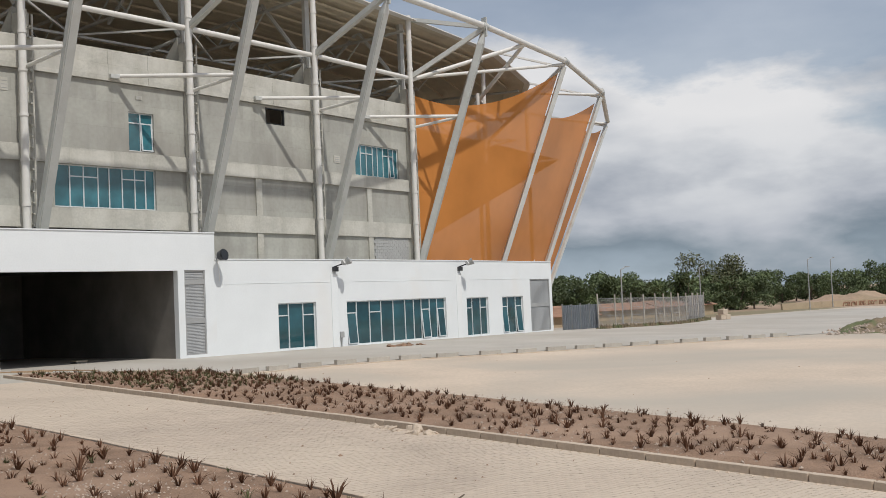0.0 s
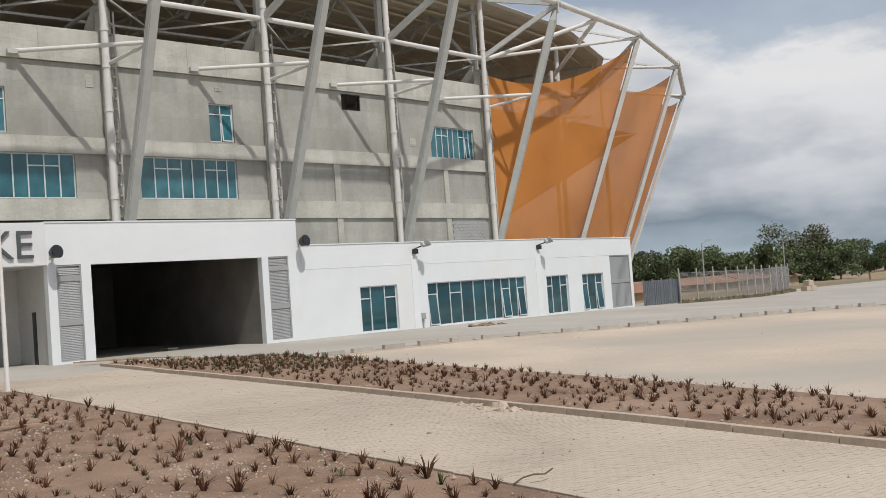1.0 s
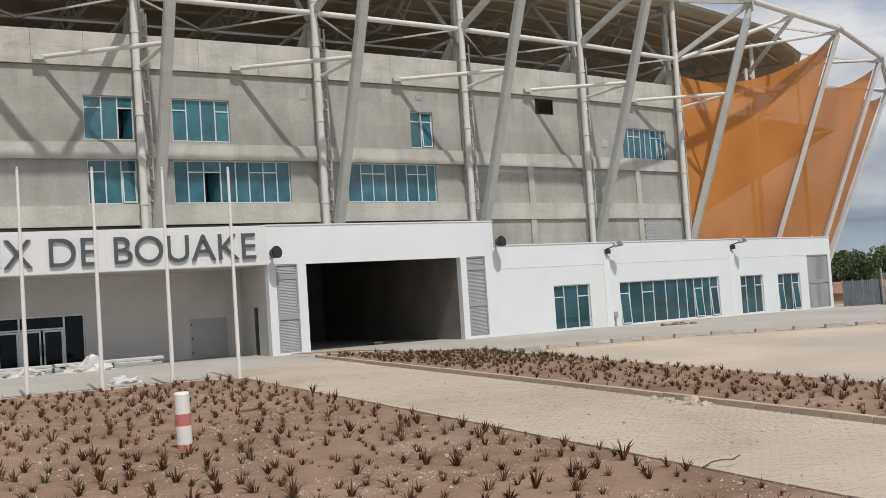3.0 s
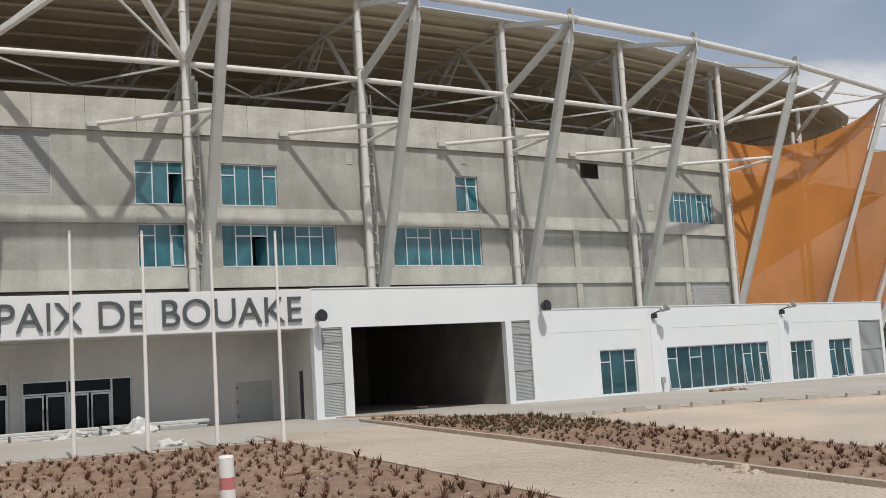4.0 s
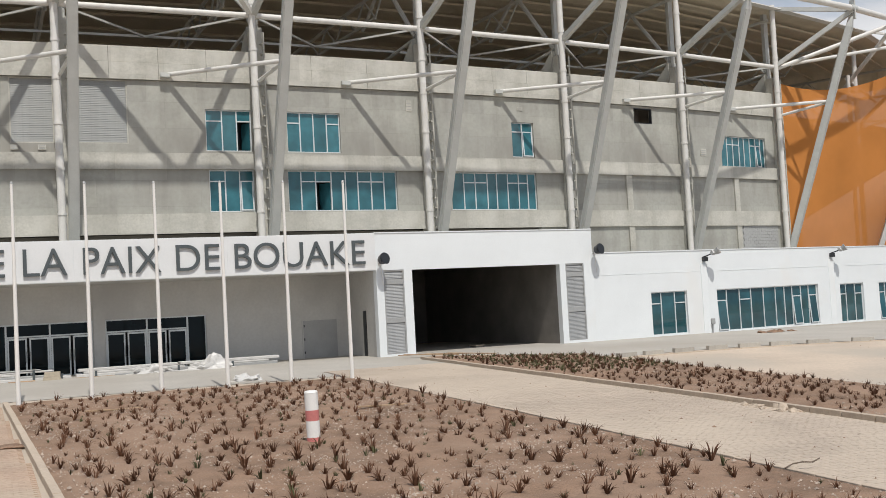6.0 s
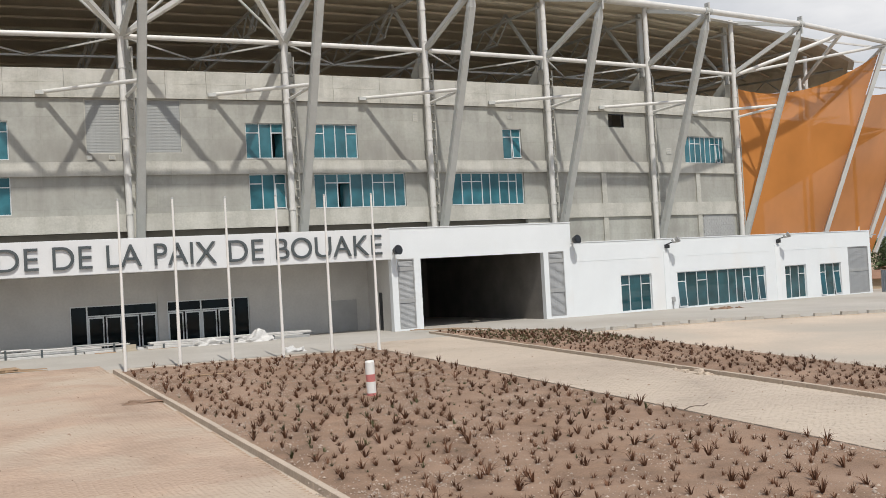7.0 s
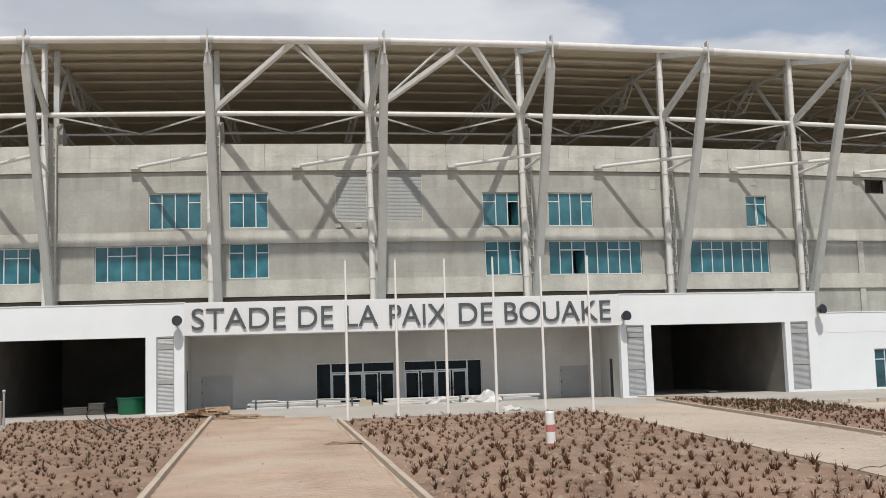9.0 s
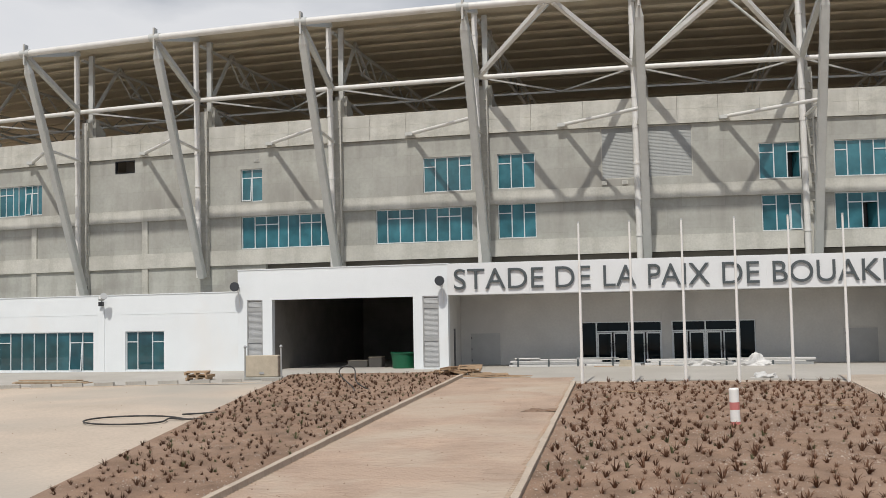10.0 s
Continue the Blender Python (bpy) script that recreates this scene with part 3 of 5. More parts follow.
part("roof_deck", bm, deck_metal, roof, "beige corrugated metal roof underside")
bm = bmesh.new()
for p, q in zip(roof_edge, roof_edge[1:]):
    beam(bm, Vector(p) + Vector((0, 0, -0.02)), Vector(q) + Vector((0, 0, -0.02)), 0.5, 0.06)
part("fascia", bm, white_steel, roof, "white eaves fascia strip")
for s in (0.045, 0.09, 0.14, 0.19, 0.25, 0.31, 0.38, 0.46, 0.55, 0.65, 0.75, 0.86):
    bm = bmesh.new()
    pts = [Vector(p).lerp(Vector(q), s) + Vector((0, 0, -0.32)) for p, q in zip(roof_edge, roof_in)]
    for p, q in zip(pts, pts[1:]):
        beam(bm, p, q, 0.22, 0.14)
    part("purlin", bm, deck_metal, roof)
for p, q in zip(roof_edge, roof_in):
    a, b = Vector(p), Vector(q)
    bm = bmesh.new()
    tube(bm, a.lerp(b, 0.02) + Vector((0, 0, -0.6)), a.lerp(b, 0.9) + Vector((0, 0, -0.6)), 0.11, 8)
    tube(bm, a.lerp(b, 0.16) + Vector((0, 0, -2.0)), a.lerp(b, 0.8) + Vector((0, 0, -1.6)), 0.10, 8)
    for k in range(8):
        lo, hi = a.lerp(b, 0.16 + 0.08 * k) + Vector((0, 0, -2.0 + 0.05 * k)), a.lerp(b, 0.12 + 0.08 * k) + Vector((0, 0, -0.6))
        tube(bm, lo, hi, 0.06, 6)
        tube(bm, lo, a.lerp(b, 0.20 + 0.08 * k) + Vector((0, 0, -0.6)), 0.06, 6)
    part("rafter_truss", bm, grey_steel, roof, "grey lattice rafter under the sheeting")

steel = thing("roof_truss", "white tubular steel truss carrying the roof", "truss", kind="structure")
for p, q in zip(RING, RING[1:]):
    bm = bmesh.new()
    tube(bm, p, q, 0.20, 14)
    part("ring_pipe", bm, white_steel, steel, is_round=True)
    bm = bmesh.new()
    d = (Vector(q) - Vector(p)).normalized()
    tube(bm, Vector(p) - d * 0.35, Vector(p) + d * 0.35, 0.235, 14)
    part("pipe_collar", bm, grey_steel, steel, "grey collar joint", is_round=True)
for j, (p, q) in enumerate(zip(NODE, NODE[1:])):
    bm = bmesh.new()
    tube(bm, p, q, 0.15, 12)
    part("chord_pipe", bm, white_steel, steel, is_round=True)
    i = COLS[j]
    bm = bmesh.new()
    a, b = out(col_x(i), -3.2, 16.7), out(col_x(i + 1), -3.2, 16.7)
    beam(bm, a, b, 0.12, 0.12)
    part("inner_chord", bm, grey_steel, steel)
    mid_node = (Vector(p) + Vector(q)) / 2
    bm = bmesh.new()
    c = (a + b) / 2
    beam(bm, p, c, 0.1, 0.1)
    beam(bm, q, c, 0.1, 0.1)
    part("plan_brace", bm, grey_steel, steel)
    if i in (-1, 0):
        top = (Vector(RING[j]) + Vector(RING[j + 1])) / 2
        side = (Vector(q) - Vector(p)).normalized() * 0.22
        for e, sgn in ((p, -1), (q, 1)):
            bm = bmesh.new()
            beam(bm, Vector(e), top + side * sgn + Vector((0, 0, -0.12)), 0.26, 0.26)
            part("cross_brace", bm, white_steel, steel)
            bm = bmesh.new()
            c = out(col_x(i) + BAY / 2, 0.7, 21.15)
            tube(bm, Vector(e), c + side * sgn, 0.08, 8)
            part("inner_brace", bm, grey_steel, steel, is_round=True)

for j, i in enumerate(COLS):
    x = col_x(i)
    r, n = Vector(RING[j]), Vector(NODE[j])
    f = thing("steel_frame", "white steel column with raking strut and arms", "steel frame", "facade frames", m=Matrix.Translation((x, y_stand(x), 4.0)))
    inv = Matrix.Translation((-x, -y_stand(x), -4.0))

    def put(name, bm, mat, label="", is_round=False):
        bmesh.ops.transform(bm, matrix=inv, verts=bm.verts)
        return part(name, bm, mat, f, label, is_round)
    low = 4.5 if i > 2 or i < -3 else 5.55
    base = out(x, 0.5, low)
    top = out(x - 0.1, 0.62, 21.3)
    bm = bmesh.new()
    tube(bm, base, top, 0.18, 14)
    post = put("post", bm, white_steel, is_round=True)
    for z in (7.2, 9.3, 11.4, 13.5, 15.3, 17.6, 19.6):
        bm = bmesh.new()
        c = base.lerp(top, (z - low) / (top.z - low))
        tube(bm, c, c + Vector((0, 0, 0.13)), 0.212, 14)
        bmesh.ops.transform(bm, matrix=inv, verts=bm.verts)
        part("pipe_collar", bm, white_steel, post, is_round=True)
    # cable ladder beside the post
    bm = bmesh.new()
    tube(bm, out(x + 0.52, 0.42, low), out(x + 0.52, 0.42, 16.3), 0.05, 8)
    z = low + 0.3
    while z < 16.2:
        c = out(x + 0.42, 0.36, z)
        box(bm, c.x - 0.04, c.x + 0.13, c.y - 0.07, c.y + 0.16, z - 0.04, z + 0.04)
        z += 0.52
    put("cable_ladder", bm, concrete_band)
    # raking strut with tapered ends
    head = r + Vector((0, 0, -0.35))
    foot = out(x + 0.45, 0.25, 4.0).lerp(head, (low - 4.0) / (head.z - 4.0))
    way = (head - foot).normalized()
    bm = bmesh.new()
    beam(bm, foot, head - way * 0.9, 0.47, 0.44)
    bmesh.ops.bevel(bm, geom=[e for e in bm.edges if e.calc_length() > 5], offset=0.05, segments=2, affect="EDGES")
    v = beam(bm, head - way * 0.9, head - way * 0.2, 0.45, 0.42)
    for q in sorted(v, key=lambda q: q.co.dot(way))[4:]:
        q.co = head - way * 0.2 + (q.co - (head - way * 0.2)) * 0.35
    put("strut", bm, grey_steel, "light grey raking strut")
    bm = bmesh.new()
    box(bm, -0.05, 0.05, -0.22, 0.22, -0.75, 0.55, Matrix.Translation(r))
    put("gusset", bm, grey_steel)
    # tie from ring back to the node, rafter from ring to roof, post above the node
    bm = bmesh.new()
    beam(bm, r + Vector((0, 0, -0.15)), n, 0.30, 0.30)
    put("tie", bm, grey_steel)
    inner = out(x, 0.5, 21.1)
    bm = bmesh.new()
    beam(bm, r + Vector((0, 0, -0.1)), inner, 0.22, 0.26)
    put("rafter", bm, grey_steel)
    bm = bmesh.new()
    beam(bm, out(x + 0.32, -0.4, 15.3), out(x + 0.32, -0.4, 21.1), 0.32, 0.3)
    put("upper_post", bm, grey_steel)
    bm = bmesh.new()
    tube(bm, out(x + 0.2, -0.5, 16.9), out(x, -3.8, 21.0), 0.13, 8)
    put("web_brace", bm, grey_steel, is_round=True)
    bm = bmesh.new()
    tube(bm, out(x, -3.8, 21.0), out(x, -6.8, 18.8), 0.11, 8)
    put("web_brace", bm, grey_steel, is_round=True)
    bm = bmesh.new()
    tube(bm, out(x + 0.2, -0.6, 16.8), out(x, -9.0, 15.9), 0.1, 8)
    put("tie_rod", bm, grey_steel, is_round=True)
    # arms that hold the strut off the wall
    grip = out(x + 0.45, 0.25, 4.0).lerp(head, 0.65)
    bm = bmesh.new()
    tube(bm, grip + Vector((-0.1, 0.15, 0)), out(x - 4.3, 0.12, 14.0), 0.11, 10)
    put("long_arm", bm, white_steel, is_round=True)
    bm = bmesh.new()
    e = out(x - 4.3, 0.12, 13.97)
    box(bm, e.x - 0.3, e.x + 0.15, e.y - 0.25, e.y + 0.02, 13.86, 14.06)
    put("arm_plate", bm, grey_steel)
    bm = bmesh.new()
    tube(bm, grip + Vector((0, 0.15, -0.05)), out(x + 0.1, 0.5, 13.75), 0.095, 10)
    put("short_arm", bm, white_steel, is_round=True)

# ---- orange screen round the corner ----
FEET = [tuple(out(49.45, 0.25, 4.0)), (60.14, 58.85, 4.0), (67.6, 61.15, 4.0), (69.5, 62.45, 2.6)]
for k in (1, 2, 3):
    f = thing("corner_strut", "light grey raking corner strut", "strut", "corner struts", m=Matrix.Translation(FEET[k]))
    d = Vector(RING[len(COLS) - 1 + k]) - Vector(FEET[k])
    bm = bmesh.new()
    beam(bm, (0, 0, 0), d - d.normalized() * 0.5, 0.42 - 0.05 * k, 0.4 - 0.05 * k)
    part("shaft", bm, grey_steel, f)
    bm = bmesh.new()
    beam(bm, d * 0.97, Vector(roof_edge[-4 + k]) - Vector(FEET[k]), 0.14, 0.14)
    part("rafter", bm, white_steel, f)
    bm = bmesh.new()
    tube(bm, d * 0.985, Vector(NODE[-1]) - Vector(FEET[k]) if k == 1 else Vector(RING[len(COLS) - 2 + k]) + Vector((1.5, 6, -1.3)) - Vector(FEET[k]), 0.12, 10)
    part("tie", bm, white_steel, f, is_round=True)
for a, b in (((52.38, 51.73, 20.1), (57.5, 61.0, 14.3)), ((49.0, 56.0, 16.9), (58.2, 53.6, 20.1)), ((58.2, 53.6, 20.1), (60.0, 63.0, 15.5)), ((65.36, 55.8, 20.1), (66, 67, 14.3))):
    t = thing("corner_brace", "white steel pipe bracing the roof corner", "brace", "corner braces", m=Matrix.Translation(a))
    bm = bmesh.new()
    tube(bm, (0, 0, 0), Vector(b) - Vector(a), 0.15, 10)
    part("pipe", bm, white_steel, t, is_round=True)


def screen(name, low_a, low_b, top_a, top_b, sag, belly):
    """A taut cloth between two struts with a scalloped upper edge."""
    bm = bmesh.new()
    nu, nv = 22, 22
    la, lb, ta, tb = (Vector(p) for p in (low_a, low_b, top_a, top_b))
    inward = Vector((-0.3, 1, 0)).normalized()
    rows = []
    for j in range(nv + 1):
        row = []
        for i in range(nu + 1):
            u, v = i / nu, j / nv
            p0, p1 = la.lerp(lb, u), ta.lerp(tb, u)
            p1.z -= sag * 4 * u * (1 - u)
            p = p0.lerp(p1, v) + inward * (belly * 4 * u * (1 - u) * (0.25 + 0.75 * v))
            row.append(bm.verts.new(p))
        rows.append(row)
    for a, b in zip(rows, rows[1:]):
        for i in range(nu):
            bm.faces.new((a[i], a[i + 1], b[i + 1], b[i]))
    part(name, bm, orange_cloth, cloth, is_round=True)
    bm = bmesh.new()
    for p, q in zip([v for v in [la.lerp(lb, i / 8) for i in range(9)]][:-1], [la.lerp(lb, i / 8) for i in range(1, 9)]):
        tube(bm, p, q, 0.05, 6)
    part("hem_rod", bm, white_steel, cloth)


cloth = thing("orange_screen", "taut orange woven screen wrapping the stadium corner", "screen")


def on_strut(k, s):
    return Vector(FEET[k]).lerp(Vector(RING[len(COLS) - 1 + k]), s) + Vector((-0.1, 0.35, 0))


screen("screen_panel", out(49.45, 0.1, 3.6), on_strut(1, 0.0), out(49.1, 0.35, 16.1), on_strut(1, 0.945), 1.5, 0.5)
screen("screen_panel", on_strut(1, 0.0), on_strut(2, 0.0), on_strut(1, 0.74), on_strut(2, 0.94), 0.6, 0.3)
screen("screen_panel", on_strut(2, 0.0), on_strut(3, 0.0), on_strut(2, 0.78), on_strut(3, 0.95), 0.25, 0.1)
# concrete core and steel that shimmer through the cloth
core = thing("screen_support", "steel posts and rails behind the orange screen", "steel frame")
for p, q, r in (((58.6, 59.15, 3.0), (58.9, 59.2, 17.6), 0.15), ((59.5, 59.35, 3.0), (59.85, 59.45, 19.6), 0.17), ((66.2, 61.05, 3.0), (66.4, 61.1, 18.4), 0.15)):
    bm = bmesh.new()
    tube(bm, p, q, r, 10)
    part("post", bm, white_steel, core, is_round=True)
for p, q in (((52.1, 57.5, 13.4), (64.0, 60.5, 14.6)), ((60.2, 59.5, 13.7), (64.3, 60.5, 14.7)), ((68.2, 62.1, 13.2), (72.6, 63.5, 13.9)), ((58.8, 59.3, 17.4), (62.5, 60.2, 15.9))):
    bm = bmesh.new()
    tube(bm, p, q, 0.11, 10)
    part("rail", bm, white_steel, core, is_round=True)
bm = bmesh.new()
m, length = chord(lambda x: 58.5 + (x - 49) * 0.75, 49.5, 75)
box(bm, 0, length, 3.5, 4.0, -2, 13.6, m)
part("inner_wall", bm, concrete, core, "grey concrete wall behind the screen")

# ---- white ground floor ----
white = thing("wall_front", "white painted ground floor building of the stadium", "wall", kind="structure")
WL, WR = (-20.62, -7.95), (15.9, 28.28)
TOP, LOWTOP = 5.68, 4.43


def front_piece(a, b, top, holes, y1=0.35):
    m, length = chord(y_front, a, b)
    k = length / (b - a)
    cuts = [((h[0] - a) * k, (h[1] - a) * k, h[2], h[3]) for h in holes]
    part("wall_panel", cut_wall(length, 0, y1, -2.2, top, cuts), white_wall, white, m=m)
    bm = bmesh.new()
    box(bm, -0.02, length + 0.02, -0.035, y1 + 0.05, top, top + 0.05)
    part("coping", bm, white_wall, white, m=m)
    return m, cuts


def gate(a, b, hole_x, louvres):
    m, cuts = front_piece(a, b, TOP, [(hole_x[0], hole_x[1], -2.2, 3.93), *[(u0, u1, 0.0, 3.95) for u0, u1 in louvres]])
    h = cuts[0]
    for q in cuts[1:]:
        louvre(m, q[0] + 0.004, q[1] - 0.004, q[2] + 0.004, q[3] - 0.004, 0.05, splits=(0.40, 0.86), label="grey galvanised louvre beside the vehicle gate")
    # deep unlit gateway, its shade deepened by darkened concrete
    r = thing("wall_gateway", "deep unlit concrete vehicle gateway", "gateway", kind="structure", m=m)
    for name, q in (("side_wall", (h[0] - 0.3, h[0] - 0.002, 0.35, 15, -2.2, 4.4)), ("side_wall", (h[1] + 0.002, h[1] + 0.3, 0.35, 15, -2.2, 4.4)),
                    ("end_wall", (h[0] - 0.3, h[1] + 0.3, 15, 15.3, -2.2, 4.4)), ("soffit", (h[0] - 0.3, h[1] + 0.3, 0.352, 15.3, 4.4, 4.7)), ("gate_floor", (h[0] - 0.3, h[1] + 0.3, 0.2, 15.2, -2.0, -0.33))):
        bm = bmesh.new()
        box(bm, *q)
        part(name, bm, gate_shade, r)
    return m, h


gate_l, hole_l = gate(*WL, (-18.46, -9.95), ((-20.05, -19.06), (-9.4, -8.47)))
gate_r, hole_r = gate(*WR, (17.76, 26.2), ((16.27, 17.33), (26.55, 27.7)))

WING_R = [(28.28, 36.1, ((32.15, 34.75, "three_tall", ()),)), (36.1, 47.2, ((37.05, 45.88, "row", (0, 7, 9)),)), (47.2, 59.1, ((48.05, 50.57, "three_tall", ()), (52.3, 55.0, "three_tall", (0, 2)), (56.0, 58.75, "grille", ())))]
WING_L = [(-30.0, -20.62, ((-28.3, -25.6, "three_tall", ()),)), (-42.0, -30.0, ((-38.1, -30.6, "row_left", (6,)),)), (-58.0, -42.0, ((-51.0, -45.0, "row_left", ()),))]
TALL = {"three_tall": ((0.30, 0.68), (0, 2)), "row": ((0.10, 0.22, 0.33, 0.45, 0.57, 0.66, 0.74, 0.83, 0.91), (0, 2, 7, 9)), "row_left": ((0.13, 0.25, 0.38, 0.5, 0.62, 0.75, 0.88), (0, 6, 7))}
for a, b, wins in WING_R + WING_L:
    def base(x):
        return ground_z(x, y_front(x)) + 0.07
    m, cuts = front_piece(a, b, LOWTOP, [(w[0], w[1], base((w[0] + w[1]) / 2), 3.24 if w[2] == "grille" else 2.24 - max(0, (w[0] - 32) * 0.006)) for w in wins])
    for (x0, x1, kind, tilt), q in zip(wins, cuts):
        if kind == "grille":
            louvre(m, q[0], q[1], q[2], q[3], 0.05, splits=(0.5,), label="grey perforated metal panel at the wing's end")
        else:
            window(m, *q, *TALL[kind], dark_glass, "floor-length dark tinted window with pale frame", tilted=tilt)
    bm = bmesh.new()
    box(bm, 0.01, (b - a) * 0.999, -0.012, -0.001, 3.26, 3.28, m)
    part("drip_line", bm, white_wall, white)
# end wall and roofs
m, length = chord(y_front, 47.2, 59.1)
bm = bmesh.new()
box(bm, length - 0.35, length, 0.36, 16, -2.4, LOWTOP, m)
part("end_wall", bm, white_wall, white)
bm = bmesh.new()
box(bm, WL[0] + 0.002, WL[0] + 0.3, y_front(WL[0]) + 0.4, 53, LOWTOP - 2, TOP)
box(bm, WR[1] - 0.3, WR[1] - 0.002, y_front(WR[1]) + 0.4, 53, LOWTOP - 2, TOP)
part("return_wall", bm, white_wall, white)
bm = bmesh.new()
for a, b, z in [(p[0], p[1], LOWTOP - 0.25) for p in WING_R + WING_L] + [(*WL, TOP - 0.3), (WL[1], WR[0], TOP - 0.3), (*WR, TOP - 0.3)]:
    ya, yb = y_front(a), y_front(b)
    lo = [bm.verts.new(p) for p in ((a, ya + 0.37, z), (b, yb + 0.37, z), (b, y_stand(b) + 0.62, z), (a, y_stand(a) + 0.62, z))]
    hi = [bm.verts.new(v.co + Vector((0, 0, 0.16))) for v in lo]
    for q in (lo[::-1], hi, *[[lo[i], lo[(i + 1) % 4], hi[(i + 1) % 4], hi[i]] for i in range(4)]):
        bm.faces.new(q)
tagged(new("ceiling", finish(bm, "ceiling", concrete)), "concrete roof slab over the white ground floor", "roof slab", kind="structure")

# sign band over the entrance
m_sign, sign_len = chord(y_front, WL[1], WR[0])
bm = bmesh.new()
box(bm, 0.003, sign_len - 0.003, 0.0, 0.5, 3.95, TOP + 0.02)
part("sign_band", bm, white_wall, white, "white band that carries the lettering", m=m_sign)
for k, (u0, u1) in enumerate(((0, 0.19), (0.19, 0.44), (0.44, 0.71), (0.71, 1.0))):
    bm = bmesh.new()
    box(bm, sign_len * u0 + 0.006, sign_len * u1 - 0.006, -0.02, -0.001, 3.97, TOP)
    part("sign_panel", bm, sign_white, white, "smooth white cladding sheet", m=m_sign)
# recessed porch
porch = thing("wall_porch", "smooth grey rendered porch wall behind the entrance", "wall", kind="structure", m=m_sign)
D0, D1, D2, D3 = 7.0, 11.54, 12.08, 16.66
part("back_wall", cut_wall(sign_len, 4.0, 4.3, -2.2, 3.95, [(D0, D1, -0.16, 2.32), (D2, D3, -0.16, 2.32)]), recess_wall, porch)
bm = bmesh.new()
box(bm, 0.0, sign_len, 0.5, 4.3, 3.952, 4.2)
part("soffit", bm, recess_wall, porch)
for u0, u1, sgn in ((-0.35, -0.002, 1), (sign_len + 0.002, sign_len + 0.35, -1)):
    bm = bmesh.new()
    box(bm, u0, u1, 0.36, 4.3, -2.2, 3.95)
    part("side_wall", bm, recess_wall, porch)
    # thin black strip drawn for a slot; the wall itself stays uncut
    bm = bmesh.new()
    x = u1 + 0.001 if sgn > 0 else u0 - 0.021
    box(bm, x, x + 0.02, 1.7, 2.15, -0.1, 2.1)
    part("slot_grille", bm, black_metal_and_void, porch, "narrow black strip for a slot in the porch side")
bm = bmesh.new()
box(bm, D1 + 0.02, D2 - 0.02, 3.93, 3.999, -0.2, 2.9)
part("pier", bm, recess_wall, porch)
DOOR_NO = 0
for a, b, blank in ((D0, D1, 0), (D2, D3, 1)):
    DOOR_NO += 1
    d = thing(f"door_{DOOR_NO}", "dark glazed double entrance doors with pale frames", "door", kind="structure", m=m_sign)
    w = b - a
    solid = 0.19 * w
    lo, hi = (a + solid, b) if not blank else (a, b - solid)
    bm = bmesh.new()
    box(bm, a, b, 4.1, 4.19, 2.26, 2.32)
    box(bm, a, a + 0.06, 4.1, 4.19, -0.16, 2.26)
    box(bm, b - 0.06, b, 4.1, 4.19, -0.16, 2.26)
    box(bm, lo, hi, 4.09, 4.18, 1.72, 1.79)
    for k in range(3):
        u = lo + (hi - lo) * k / 2
        box(bm, u - 0.04, u + 0.04, 4.085, 4.18, -0.16, 2.26)
    part("door_frame", bm, alu, d)
    for k in range(2):
        bm = bmesh.new()
        box(bm, lo + (hi - lo) * k / 2 + 0.04, lo + (hi - lo) * (k + 1) / 2 - 0.04, 4.13, 4.145, 1.79, 2.26)
        part("pane", bm, door_glass, d)
    bm = bmesh.new()
    q = (a + 0.06, lo - 0.04) if not blank else (hi + 0.04, b - 0.06)
    box(bm, q[0], q[1], 4.13, 4.145, -0.16, 2.26)
    part("side_pane", bm, door_glass, d)
    for k in range(4):
        u0, u1 = lo + (hi - lo) * k / 4 + 0.05, lo + (hi - lo) * (k + 1) / 4 - 0.05
        bm = bmesh.new()
        for e in ((u0, u0 + 0.07, -0.12, 1.7), (u1 - 0.07, u1, -0.12, 1.7), (u0 + 0.07, u1 - 0.07, -0.12, 0.0), (u0 + 0.07, u1 - 0.07, 1.62, 1.7)):
            box(bm, e[0], e[1], 4.1, 4.15, e[2], e[3])
        leaf = part("door_leaf", bm, alu, d)
        bm = bmesh.new()
        box(bm, u0 + 0.06, u1 - 0.06, 4.12, 4.13, -0.02, 1.63)
        part("pane", bm, door_glass, leaf)
        bm = bmesh.new()
        hx = u1 - 0.035 if k % 2 == 0 else u0 + 0.035
        tube(bm, (hx, 4.05, 0.6), (hx, 4.05, 1.1), 0.018, 8)
        part("handle", bm, galv, leaf)
    # black sheet in place of the dark hall behind the doors
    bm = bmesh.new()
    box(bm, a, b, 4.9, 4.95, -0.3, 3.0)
    part("backing", bm, black_metal_and_void, d)
for u in (0.6, 21.35):
    DOOR_NO += 1
    d = thing(f"door_{DOOR_NO}", "flush grey metal service door in porch wall", "door", kind="structure", m=m_sign)
    bm = bmesh.new()
    box(bm, u, u + 1.72, 3.955, 3.999, -0.14, 1.76)
    part("door_leaf", bm, galv, d)
    bm = bmesh.new()
    for e in ((u - 0.05, u, -0.14, 1.81), (u + 1.72, u + 1.77, -0.14, 1.81), (u, u + 1.72, 1.76, 1.81)):
        box(bm, e[0], e[1], 3.945, 3.999, e[2], e[3])
    part("door_frame", bm, recess_wall, d)
    for z in (0.2, 0.85, 1.5):
        bm = bmesh.new()
        box(bm, u + 0.02, u + 0.07, 3.93, 3.955, z - 0.06, z + 0.06)
        part("hinge", bm, black_metal_and_void, d)

